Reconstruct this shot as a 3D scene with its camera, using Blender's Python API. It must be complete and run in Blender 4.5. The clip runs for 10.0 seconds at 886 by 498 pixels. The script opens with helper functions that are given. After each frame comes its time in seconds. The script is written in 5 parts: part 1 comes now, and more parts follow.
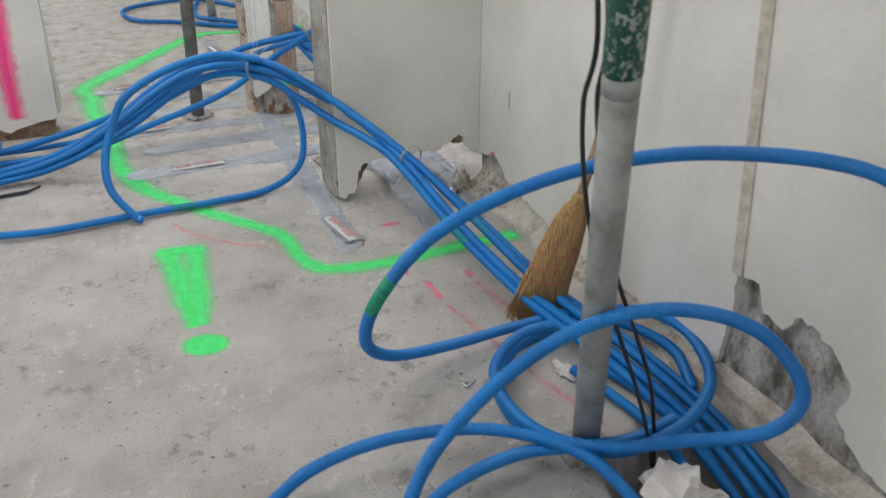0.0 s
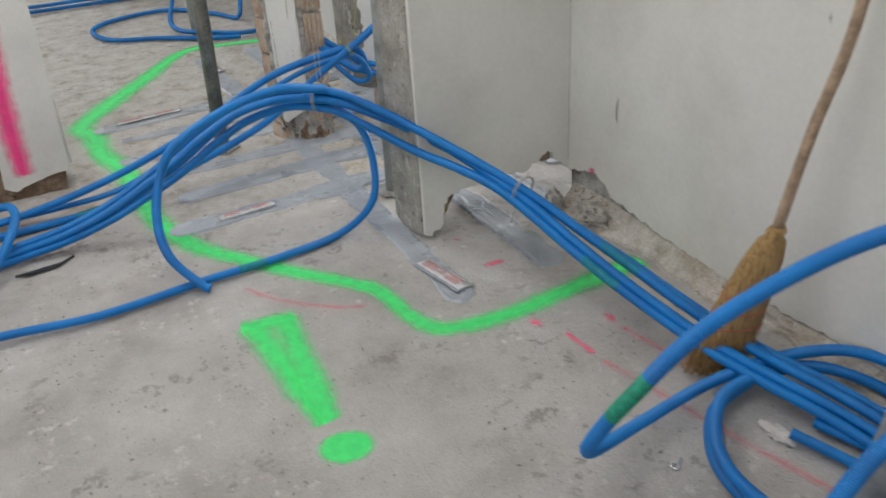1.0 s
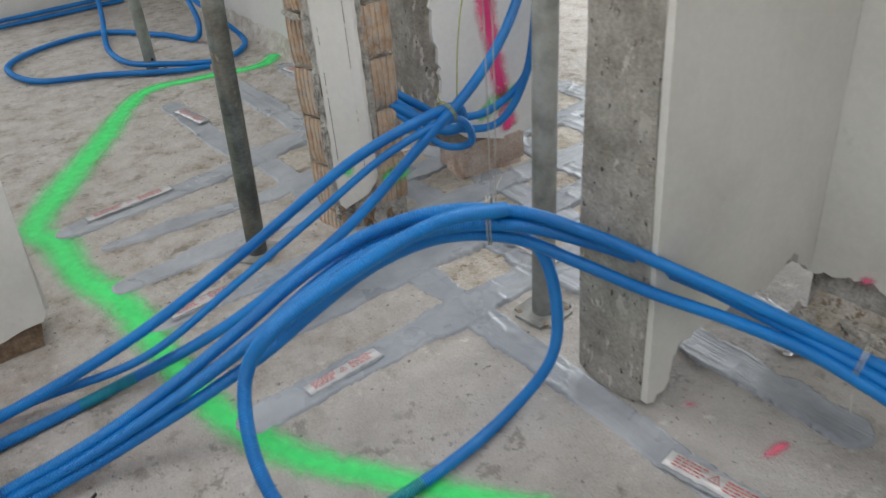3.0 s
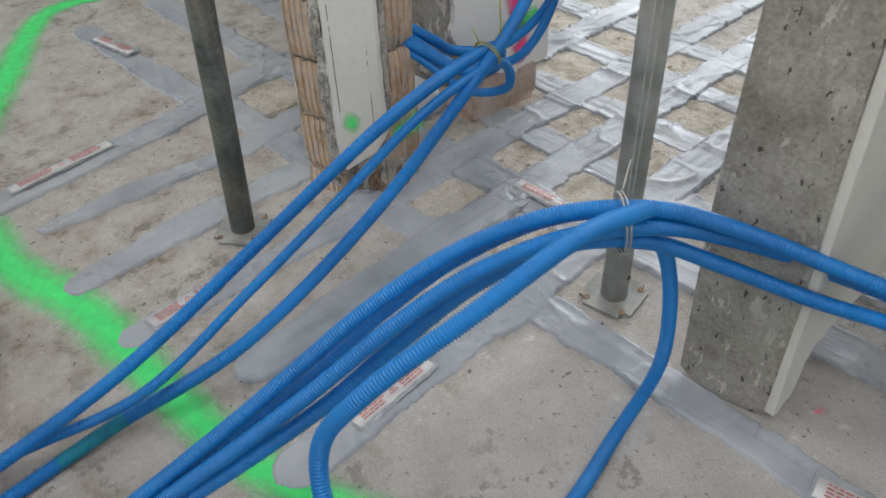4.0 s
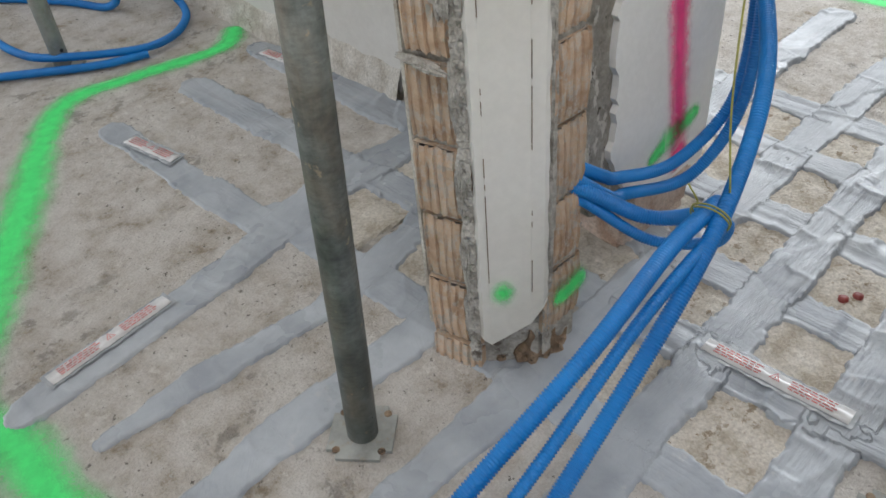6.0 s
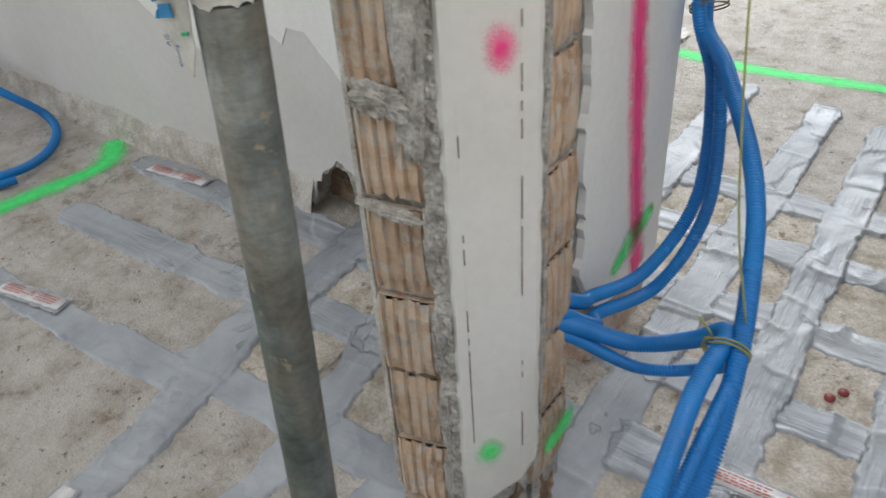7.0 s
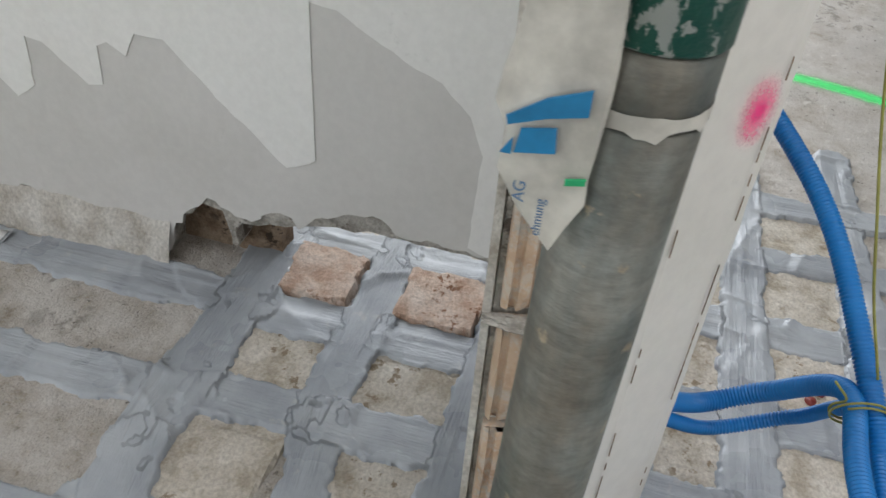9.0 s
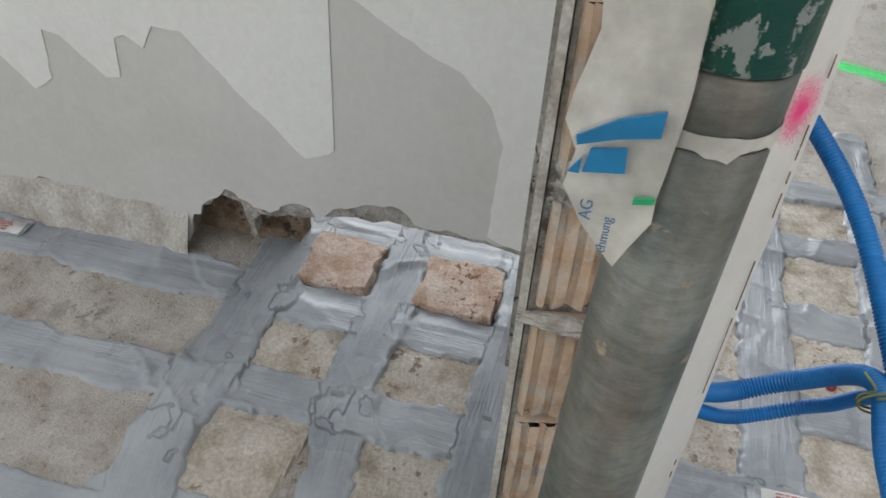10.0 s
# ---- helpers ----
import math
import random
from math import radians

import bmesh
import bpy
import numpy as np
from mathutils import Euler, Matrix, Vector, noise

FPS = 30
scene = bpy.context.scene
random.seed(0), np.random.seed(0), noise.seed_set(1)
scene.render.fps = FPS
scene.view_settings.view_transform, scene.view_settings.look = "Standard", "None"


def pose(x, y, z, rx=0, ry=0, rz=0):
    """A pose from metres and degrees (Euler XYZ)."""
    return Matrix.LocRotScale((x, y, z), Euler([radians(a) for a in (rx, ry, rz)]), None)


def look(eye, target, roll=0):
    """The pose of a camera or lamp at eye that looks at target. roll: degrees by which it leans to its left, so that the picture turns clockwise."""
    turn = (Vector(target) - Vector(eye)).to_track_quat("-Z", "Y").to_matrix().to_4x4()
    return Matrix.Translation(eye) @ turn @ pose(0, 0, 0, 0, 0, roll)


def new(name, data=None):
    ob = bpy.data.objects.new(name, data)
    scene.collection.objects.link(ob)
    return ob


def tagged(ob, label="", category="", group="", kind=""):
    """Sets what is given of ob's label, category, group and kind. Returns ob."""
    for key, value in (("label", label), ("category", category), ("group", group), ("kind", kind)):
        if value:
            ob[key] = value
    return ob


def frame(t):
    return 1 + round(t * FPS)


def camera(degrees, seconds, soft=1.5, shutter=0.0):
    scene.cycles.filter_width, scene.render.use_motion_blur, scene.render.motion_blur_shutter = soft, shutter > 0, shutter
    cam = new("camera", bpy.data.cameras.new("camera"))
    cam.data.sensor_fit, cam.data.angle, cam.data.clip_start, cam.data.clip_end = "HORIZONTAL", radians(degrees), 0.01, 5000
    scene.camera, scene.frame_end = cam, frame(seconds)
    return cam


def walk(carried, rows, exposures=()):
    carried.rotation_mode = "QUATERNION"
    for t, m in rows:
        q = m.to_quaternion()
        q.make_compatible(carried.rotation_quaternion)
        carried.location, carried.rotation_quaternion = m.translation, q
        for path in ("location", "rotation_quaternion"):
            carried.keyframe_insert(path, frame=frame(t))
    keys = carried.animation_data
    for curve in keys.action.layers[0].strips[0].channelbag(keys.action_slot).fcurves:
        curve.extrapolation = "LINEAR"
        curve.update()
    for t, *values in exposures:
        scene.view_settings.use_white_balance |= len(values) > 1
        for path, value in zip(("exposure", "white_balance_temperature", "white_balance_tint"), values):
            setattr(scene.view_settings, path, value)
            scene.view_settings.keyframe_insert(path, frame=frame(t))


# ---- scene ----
cam = camera(57.2, 10.0, 1.5, 0.3)
PATH = [
    (0, (0.153, -0.160, 1.266), (0.783, 1.490, 0.329), 0.0),
    (0.5, (0.036, 0.100, 1.281), (0.721, 1.722, 0.332), 1.0),
    (1, (-0.156, 0.405, 1.299), (0.574, 1.982, 0.309), -3.9),
    (1.5, (-0.203, 0.693, 1.285), (0.518, 2.292, 0.323), -4.3),
    (2, (-0.210, 1.034, 1.279), (0.480, 2.603, 0.250), -3.7),
    (2.5, (-0.273, 1.344, 1.275), (0.594, 2.812, 0.230), -4.5),
    (3, (-0.263, 1.667, 1.276), (0.642, 3.103, 0.218), -5.2),
    (3.2, (-0.300, 1.794, 1.254), (0.619, 3.207, 0.178), -2.8),
    (4.3, (-0.246, 2.382, 1.234), (0.769, 3.494, -0.082), -3.6),
    (4.5, (-0.214, 2.482, 1.239), (0.825, 3.606, -0.047), -3.8),
    (4.7, (-0.170, 2.557, 1.249), (0.919, 3.670, -0.005), -1.4),
    (5, (-0.155, 2.667, 1.228), (0.874, 3.814, -0.048), -2.0),
    (5.2, (-0.176, 2.737, 1.248), (0.862, 3.867, -0.034), -3.3),
    (6.3, (-0.071, 2.968, 1.256), (0.931, 4.110, -0.045), -6.1),
    (6.5, (-0.058, 3.002, 1.254), (1.018, 4.119, -0.009), -5.6),
    (6.7, (-0.036, 3.044, 1.254), (1.153, 4.115, 0.054), -4.2),
    (7, (-0.011, 3.185, 1.246), (1.261, 4.168, 0.055), -4.2),
    (7.3, (-0.004, 3.336, 1.238), (1.288, 4.213, -0.011), -3.8),
    (7.5, (0.004, 3.420, 1.237), (1.338, 4.228, -0.015), -3.2),
    (7.7, (-0.003, 3.485, 1.228), (1.399, 4.234, 0.013), -1.4),
    (8, (0.035, 3.581, 1.225), (1.463, 4.209, -0.027), -1.2),
    (8.5, (0.068, 3.680, 1.209), (1.562, 4.170, -0.027), 2.1),
    (9, (0.093, 3.742, 1.194), (1.603, 4.085, -0.071), 4.3),
    (9.5, (0.093, 3.786, 1.198), (1.571, 4.152, -0.099), 3.4),
    (10, (0.096, 3.772, 1.206), (1.574, 4.118, -0.097), 3.5),
]
walk(cam, [(t, look(eye, target, roll)) for t, eye, target, roll in PATH], [(0.0, 0.28), (0.6, 0.22), (1.3, 0.08), (2.0, 0.05), (10.0, 0.05)])

# ---- world and light ----
world = bpy.data.worlds.new("world")
scene.world = world
world.use_nodes = True
wn = world.node_tree.nodes
sky = wn.new("ShaderNodeTexSky")
sky.sky_type, sky.sun_disc = "NISHITA", False
sky.sun_elevation, sky.sun_rotation = radians(35), radians(120)
world.node_tree.links.new(sky.outputs[0], wn["Background"].inputs[0])
wn["Background"].inputs[1].default_value = 0.1


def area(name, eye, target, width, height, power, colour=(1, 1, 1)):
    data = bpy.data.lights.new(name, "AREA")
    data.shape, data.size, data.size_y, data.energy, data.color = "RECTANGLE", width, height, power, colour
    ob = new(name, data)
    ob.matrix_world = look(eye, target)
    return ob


# daylight in window openings out of view; west and south ones are assumed
area("daylight_east", (4.78, 4.9, 1.55), (3.0, 4.9, 1.30), 3.6, 1.5, 112, (0.93, 0.965, 1.0))
# fill lamp in an added opening, put there to brighten wall_east
area("daylight_far_west", (-3.78, 5.8, 1.6), (-2.0, 5.8, 1.4), 2.8, 1.4, 29, (0.95, 0.98, 1.0))
area("daylight_west", (-3.78, 1.7, 1.6), (-2.0, 1.7, 1.4), 3.4, 1.4, 14, (0.95, 0.98, 1.0))
area("daylight_south", (-1.2, -2.78, 1.6), (-1.2, -1.0, 1.4), 3.4, 1.4, 18, (0.98, 0.99, 1.0))
area("daylight_north", (-1.6, 8.78, 1.6), (-1.6, 7.0, 1.4), 2.4, 1.4, 40, (0.93, 0.97, 1.0))
# unseen soft fill lamps, added overhead to lift the floors
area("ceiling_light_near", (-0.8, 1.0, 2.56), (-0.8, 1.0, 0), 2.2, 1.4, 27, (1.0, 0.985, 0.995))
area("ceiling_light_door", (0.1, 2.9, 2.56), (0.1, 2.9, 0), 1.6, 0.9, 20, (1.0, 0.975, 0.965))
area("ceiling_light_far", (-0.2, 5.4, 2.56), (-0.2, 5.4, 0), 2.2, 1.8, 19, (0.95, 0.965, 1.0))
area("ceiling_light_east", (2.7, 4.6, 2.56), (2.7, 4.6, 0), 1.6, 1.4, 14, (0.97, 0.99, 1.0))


# ---- materials ----
def material(name):
    m = bpy.data.materials.new(name)
    m.use_nodes = True
    return m, m.node_tree, m.node_tree.nodes["Principled BSDF"]


def node(tree, kind, **values):
    n = tree.nodes.new(kind)
    for key, value in values.items():
        n.inputs[key.replace("_", " ")].default_value = value
    return n


def ramp(tree, source, *stops):
    r = tree.nodes.new("ShaderNodeValToRGB")
    while len(r.color_ramp.elements) < len(stops):
        r.color_ramp.elements.new(0.5)
    for e, (at, c) in zip(r.color_ramp.elements, stops):
        e.position = at
        e.color = (c, c, c, 1) if isinstance(c, (int, float)) else (*c, 1)
    tree.links.new(source, r.inputs[0])
    return r.outputs[0]


def mixed(tree, kind, factor, a, b):
    m = tree.nodes.new("ShaderNodeMix")
    m.data_type, m.blend_type = "RGBA", kind
    for socket, value in ((m.inputs[0], factor), (m.inputs[6], a), (m.inputs[7], b)):
        if isinstance(value, tuple):
            socket.default_value = (*value, 1)
        elif isinstance(value, (int, float)):
            socket.default_value = value
        else:
            tree.links.new(value, socket)
    return m.outputs[2]


def place(tree, stretch=(1, 1, 1)):
    mp = tree.nodes.new("ShaderNodeMapping")
    mp.inputs["Scale"].default_value = stretch
    geo = tree.nodes.new("ShaderNodeNewGeometry")
    tree.links.new(geo.outputs["Position"], mp.inputs[0])
    return mp.outputs[0]


def noisy(tree, at, scale, detail=6, rough=0.6):
    n = node(tree, "ShaderNodeTexNoise", Scale=scale, Detail=detail, Roughness=rough)
    tree.links.new(at, n.inputs["Vector"])
    wide = tree.nodes.new("ShaderNodeMath")
    wide.operation, wide.use_clamp = "MULTIPLY_ADD", True
    tree.links.new(n.outputs[0], wide.inputs[0])
    wide.inputs[1].default_value, wide.inputs[2].default_value = 1.6, -0.3
    return wide.outputs[0]


def bumped(tree, bsdf, height, strength, distance):
    b = node(tree, "ShaderNodeBump", Strength=strength, Distance=distance)
    tree.links.new(height, b.inputs["Height"])
    tree.links.new(b.outputs[0], bsdf.inputs["Normal"])


def rough_stone(name, dark, mid, light, spots, scale=7, bump=0.5, roughness=0.85, grain=140):
    m, t, p = material(name)
    at = place(t)
    big = ramp(t, noisy(t, at, scale, 8), (0.3, dark), (0.5, mid), (0.72, light))
    fine = ramp(t, noisy(t, at, grain, 4), (0.25, 0.72), (0.75, 1.12))
    c = mixed(t, "MULTIPLY", 0.8, big, fine)
    pits = ramp(t, noisy(t, at, 34, 7, 0.68), (0.34, 1.0), (0.41, 0.0))
    gate = ramp(t, noisy(t, at, 3.1, 3), (0.46, 0.0), (0.62, 1.0))
    both = mixed(t, "MULTIPLY", 1.0, pits, gate)
    c = mixed(t, "MIX", both, c, spots)
    t.links.new(c, p.inputs["Base Color"])
    p.inputs["Roughness"].default_value = roughness
    h = mixed(t, "ADD", 0.5, noisy(t, at, 26, 8, 0.7), fine)
    bumped(t, p, h, bump, 0.006)
    return m


CONCRETE, t, p = material("concrete_floor")
at = place(t)
smooth = ramp(t, noisy(t, at, 3.2, 9, 0.65), (0.22, (0.37, 0.35, 0.325)), (0.48, (0.475, 0.455, 0.43)), (0.75, (0.555, 0.54, 0.515)))
sandy = ramp(t, noisy(t, at, 9, 10, 0.72), (0.22, (0.25, 0.20, 0.14)), (0.36, (0.44, 0.40, 0.35)), (0.55, (0.55, 0.52, 0.485)), (0.8, (0.64, 0.615, 0.58)))
split = t.nodes.new("ShaderNodeSeparateXYZ")
t.links.new(at, split.inputs[0])
reach = t.nodes.new("ShaderNodeMath")
reach.operation = "MULTIPLY_ADD"
t.links.new(noisy(t, at, 2.6, 6), reach.inputs[0])
reach.inputs[1].default_value = 1.3
t.links.new(split.outputs[1], reach.inputs[2])
old = t.nodes.new("ShaderNodeMapRange")
old.inputs[1].default_value, old.inputs[2].default_value = 3.25, 3.95
t.links.new(reach.outputs[0], old.inputs[0])
c = mixed(t, "MIX", old.outputs[0], smooth, sandy)
c = mixed(t, "MULTIPLY", 0.75, c, ramp(t, noisy(t, at, 190, 4, 0.7), (0.25, 0.82), (0.72, 1.08)))
specks = mixed(t, "MULTIPLY", 1.0, ramp(t, noisy(t, at, 52, 6, 0.66), (0.25, 1.0), (0.30, 0.0)), ramp(t, noisy(t, at, 4.3, 4), (0.36, 0.0), (0.55, 1.0)))
c = mixed(t, "MIX", specks, c, (0.13, 0.115, 0.10))
stains = mixed(t, "MULTIPLY", 1.0, ramp(t, noisy(t, at, 15, 9, 0.7), (0.35, 0.7), (0.43, 0.0)), ramp(t, noisy(t, at, 2.1, 3), (0.52, 0.0), (0.64, 1.0)))
c = mixed(t, "MIX", stains, c, (0.22, 0.20, 0.175))
dusty = mixed(t, "MULTIPLY", 1.0, ramp(t, noisy(t, at, 26, 8, 0.7), (0.60, 0.0), (0.72, 0.8)), ramp(t, noisy(t, at, 3.7, 3), (0.5, 0.0), (0.62, 1.0)))
c = mixed(t, "MIX", dusty, c, (0.66, 0.64, 0.60))
t.links.new(c, p.inputs["Base Color"])
p.inputs["Roughness"].default_value = 0.72
h = mixed(t, "ADD", 0.5, noisy(t, at, 30, 9, 0.72), noisy(t, at, 170, 4))
h = mixed(t, "MIX", mixed(t, "MULTIPLY", 1.0, old.outputs[0], (0.6, 0.6, 0.6)), mixed(t, "MULTIPLY", 1.0, h, (0.6, 0.6, 0.6)), h)
bumped(t, p, h, 0.95, 0.009)
SCREED = rough_stone("chipped_screed", (0.39, 0.345, 0.28), (0.525, 0.485, 0.425), (0.61, 0.575, 0.52), (0.24, 0.19, 0.135), 13, 0.6, 0.9)
PALE = rough_stone("pale_mortar", (0.46, 0.42, 0.365), (0.58, 0.55, 0.50), (0.67, 0.645, 0.60), (0.32, 0.28, 0.23), 15, 0.8, 0.95)
MORTAR = rough_stone("grey_mortar", (0.31, 0.29, 0.255), (0.45, 0.425, 0.385), (0.58, 0.555, 0.51), (0.15, 0.125, 0.105), 30, 1.0, 0.95)
EARTH = rough_stone("brown_rubble", (0.16, 0.105, 0.065), (0.26, 0.18, 0.12), (0.37, 0.28, 0.2), (0.07, 0.05, 0.035), 20, 1.0, 0.95)


def plaster(name, base, worn, scale=2.2):
    m, t, p = material(name)
    at = place(t)
    c = ramp(t, noisy(t, at, scale, 7), (0.25, worn), (0.6, base))
    fine = ramp(t, noisy(t, at, 60, 5), (0.3, 0.975), (0.7, 1.02))
    c = mixed(t, "MULTIPLY", 1.0, c, fine)
    smudge = ramp(t, noisy(t, at, 9, 8, 0.7), (0.16, 1.0), (0.26, 0.0))
    c = mixed(t, "MIX", mixed(t, "MULTIPLY", 1.0, smudge, (0.25, 0.25, 0.25)), c, tuple(v * 0.62 for v in worn))
    t.links.new(c, p.inputs["Base Color"])
    p.inputs["Roughness"].default_value = 0.75
    bumped(t, p, noisy(t, at, 90, 4), 0.12, 0.002)
    return m


PLASTER = plaster("white_plaster", (0.72, 0.70, 0.66), (0.62, 0.60, 0.555))
OLD_PAINT = plaster("greyed_plaster", (0.67, 0.655, 0.635), (0.61, 0.595, 0.57))
BRIGHT = plaster("white_paint", (0.85, 0.845, 0.825), (0.80, 0.79, 0.765))

STAINED, t, p = material("stained_mortar")
at = place(t)
c = ramp(t, noisy(t, place(t, (1, 1, 0.5)), 13, 9, 0.62), (0.28, (0.11, 0.10, 0.085)), (0.40, (0.26, 0.24, 0.215)), (0.48, (0.40, 0.38, 0.35)), (0.58, (0.50, 0.48, 0.45)), (0.68, (0.62, 0.60, 0.57)))
t.links.new(mixed(t, "MULTIPLY", 0.8, c, ramp(t, noisy(t, at, 120, 5), (0.25, 0.7), (0.7, 1.1))), p.inputs["Base Color"])
p.inputs["Roughness"].default_value = 0.95
bumped(t, p, noisy(t, at, 30, 9, 0.7), 0.9, 0.01)

BARE, t, p = material("bare_wall_end")
at = place(t)
base = ramp(t, noisy(t, at, 7, 9, 0.68), (0.25, (0.21, 0.19, 0.16)), (0.5, (0.36, 0.335, 0.295)), (0.75, (0.47, 0.445, 0.40)))
base = mixed(t, "MULTIPLY", 0.8, base, ramp(t, noisy(t, at, 120, 5, 0.7), (0.25, 0.7), (0.72, 1.15)))
flecks = mixed(t, "MULTIPLY", 1.0, ramp(t, noisy(t, place(t, (26, 26, 11)), 1.0, 7, 0.68), (0.63, 0.0), (0.67, 1.0)), ramp(t, noisy(t, at, 5, 3), (0.35, 0.0), (0.55, 1.0)))
c = mixed(t, "MIX", flecks, base, (0.62, 0.59, 0.54))
nicks = ramp(t, noisy(t, place(t, (70, 70, 34)), 1.0, 4, 0.6), (0.24, 1.0), (0.28, 0.0))
t.links.new(mixed(t, "MIX", nicks, c, (0.09, 0.075, 0.06)), p.inputs["Base Color"])
p.inputs["Roughness"].default_value = 0.9
bumped(t, p, noisy(t, at, 50, 8, 0.7), 1.0, 0.006)

BRICK, t, p = material("hollow_clay_brick")
at = place(t)
info = t.nodes.new("ShaderNodeObjectInfo")
c = ramp(t, noisy(t, at, 14, 8), (0.25, (0.37, 0.24, 0.155)), (0.5, (0.53, 0.38, 0.265)), (0.75, (0.61, 0.47, 0.35)))
dust = ramp(t, noisy(t, at, 45, 6, 0.7), (0.48, 0.0), (0.66, 1.0))
c = mixed(t, "MIX", mixed(t, "MULTIPLY", 1.0, dust, (0.75, 0.75, 0.75)), c, (0.52, 0.47, 0.41))
c = mixed(t, "MIX", ramp(t, noisy(t, at, 21, 8, 0.72), (0.60, 0.0), (0.70, 0.9)), c, (0.40, 0.375, 0.335))
c = mixed(t, "MULTIPLY", 0.7, c, ramp(t, info.outputs["Random"], (0.0, 0.8), (1.0, 1.12)))
t.links.new(c, p.inputs["Base Color"])
p.inputs["Roughness"].default_value = 0.9
bumped(t, p, noisy(t, at, 110, 6), 0.5, 0.003)

SEALANT, t, p = material("grey_sealant")
at = place(t)
c = ramp(t, noisy(t, at, 5, 7), (0.3, (0.275, 0.30, 0.335)), (0.7, (0.40, 0.43, 0.465)))
c = mixed(t, "MIX", ramp(t, noisy(t, at, 22, 8, 0.7), (0.66, 0.0), (0.80, 0.4)), c, (0.50, 0.49, 0.47))
along = t.nodes.new("ShaderNodeUVMap")
comb = t.nodes.new("ShaderNodeMapping")
comb.inputs["Scale"].default_value = (150, 5, 1)
t.links.new(along.outputs[0], comb.inputs[0])
comb2 = t.nodes.new("ShaderNodeMapping")
comb2.inputs["Scale"].default_value = (45, 9, 1)
t.links.new(along.outputs[0], comb2.inputs[0])
hair = noisy(t, comb.outputs[0], 1.0, 5, 0.6)
wave = noisy(t, comb2.outputs[0], 1.0, 6, 0.65)
gate = ramp(t, noisy(t, at, 6, 4), (0.28, 0.0), (0.52, 1.0))
split = t.nodes.new("ShaderNodeSeparateXYZ")
t.links.new(at, split.inputs[0])
east = t.nodes.new("ShaderNodeMapRange")
east.inputs[1].default_value, east.inputs[2].default_value, east.inputs[3].default_value = 0.60, 0.96, 0.2
t.links.new(split.outputs[0], east.inputs[0])
gate = mixed(t, "MULTIPLY", 1.0, gate, east.outputs[0])
t.links.new(c, p.inputs["Base Color"])
t.links.new(ramp(t, noisy(t, at, 3.5, 4), (0.35, 0.24), (0.65, 0.42)), p.inputs["Roughness"])
broad = node(t, "ShaderNodeTexNoise", Scale=8.0, Detail=5.0, Roughness=0.55, Distortion=1.5)
t.links.new(at, broad.inputs["Vector"])
h = mixed(t, "ADD", mixed(t, "MULTIPLY", 1.0, gate, (0.5, 0.5, 0.5)), mixed(t, "MULTIPLY", 1.0, hair, (0.35, 0.35, 0.35)), wave)
h = mixed(t, "MIX", gate, broad.outputs[0], h)
bumped(t, p, h, 0.8, 0.007)

PIPE, t, p = material("blue_corrugated_plastic")
at = place(t)
c = ramp(t, noisy(t, at, 5, 4), (0.3, (0.003, 0.155, 0.47)), (0.7, (0.005, 0.215, 0.60)))
c = mixed(t, "MIX", ramp(t, noisy(t, at, 38, 6, 0.7), (0.62, 0.0), (0.9, 0.14)), c, (0.22, 0.27, 0.32))
t.links.new(c, p.inputs["Base Color"])
p.inputs["Roughness"].default_value = 0.42

STEEL, t, p = material("galvanised_steel")
at = place(t)
c = ramp(t, noisy(t, at, 11, 7), (0.3, (0.085, 0.095, 0.087)), (0.5, (0.145, 0.16, 0.148)), (0.75, (0.23, 0.25, 0.235)))
c = mixed(t, "MIX", ramp(t, noisy(t, place(t, (1, 1, 0.5)), 13, 6), (0.45, 0.0), (0.75, 0.7)), c, (0.21, 0.18, 0.14))
c = mixed(t, "MIX", ramp(t, noisy(t, at, 42, 6, 0.6), (0.70, 0.0), (0.78, 0.8)), c, (0.36, 0.30, 0.21))
c = mixed(t, "MULTIPLY", 0.5, c, ramp(t, noisy(t, place(t, (60, 60, 120)), 1.0, 6, 0.7), (0.25, 0.5), (0.65, 1.1)))
c = mixed(t, "MULTIPLY", 0.6, c, ramp(t, noisy(t, place(t, (45, 45, 7)), 1.0, 4), (0.3, 0.75), (0.7, 1.15)))
t.links.new(c, p.inputs["Base Color"])
p.inputs["Roughness"].default_value = 0.5
p.inputs["Metallic"].default_value = 0.4
bumped(t, p, noisy(t, place(t, (40, 40, 160)), 1.0, 5), 0.25, 0.002)

DUSTY_STEEL, t, p = material("dusty_steel")
at = place(t)
c = ramp(t, noisy(t, at, 13, 8), (0.2, (0.18, 0.185, 0.17)), (0.5, (0.31, 0.32, 0.305)), (0.8, (0.40, 0.405, 0.385)))
c = mixed(t, "MIX", ramp(t, noisy(t, at, 40, 7, 0.7), (0.6, 0.0), (0.75, 0.6)), c, (0.30, 0.25, 0.18))
t.links.new(c, p.inputs["Base Color"])
p.inputs["Roughness"].default_value, p.inputs["Metallic"].default_value = 0.6, 0.2
bumped(t, p, noisy(t, at, 60, 5), 0.25, 0.002)

PROP_GREEN, t, p = material("worn_green_enamel")
at = place(t)
wear = ramp(t, noisy(t, place(t, (80, 80, 52)), 1.0, 6, 0.7), (0.56, 0.0), (0.59, 1.0))
t.links.new(mixed(t, "MIX", wear, (0.008, 0.075, 0.055), (0.33, 0.35, 0.33)), p.inputs["Base Color"])
p.inputs["Roughness"].default_value = 0.4
bumped(t, p, noisy(t, at, 120, 5), 0.4, 0.002)


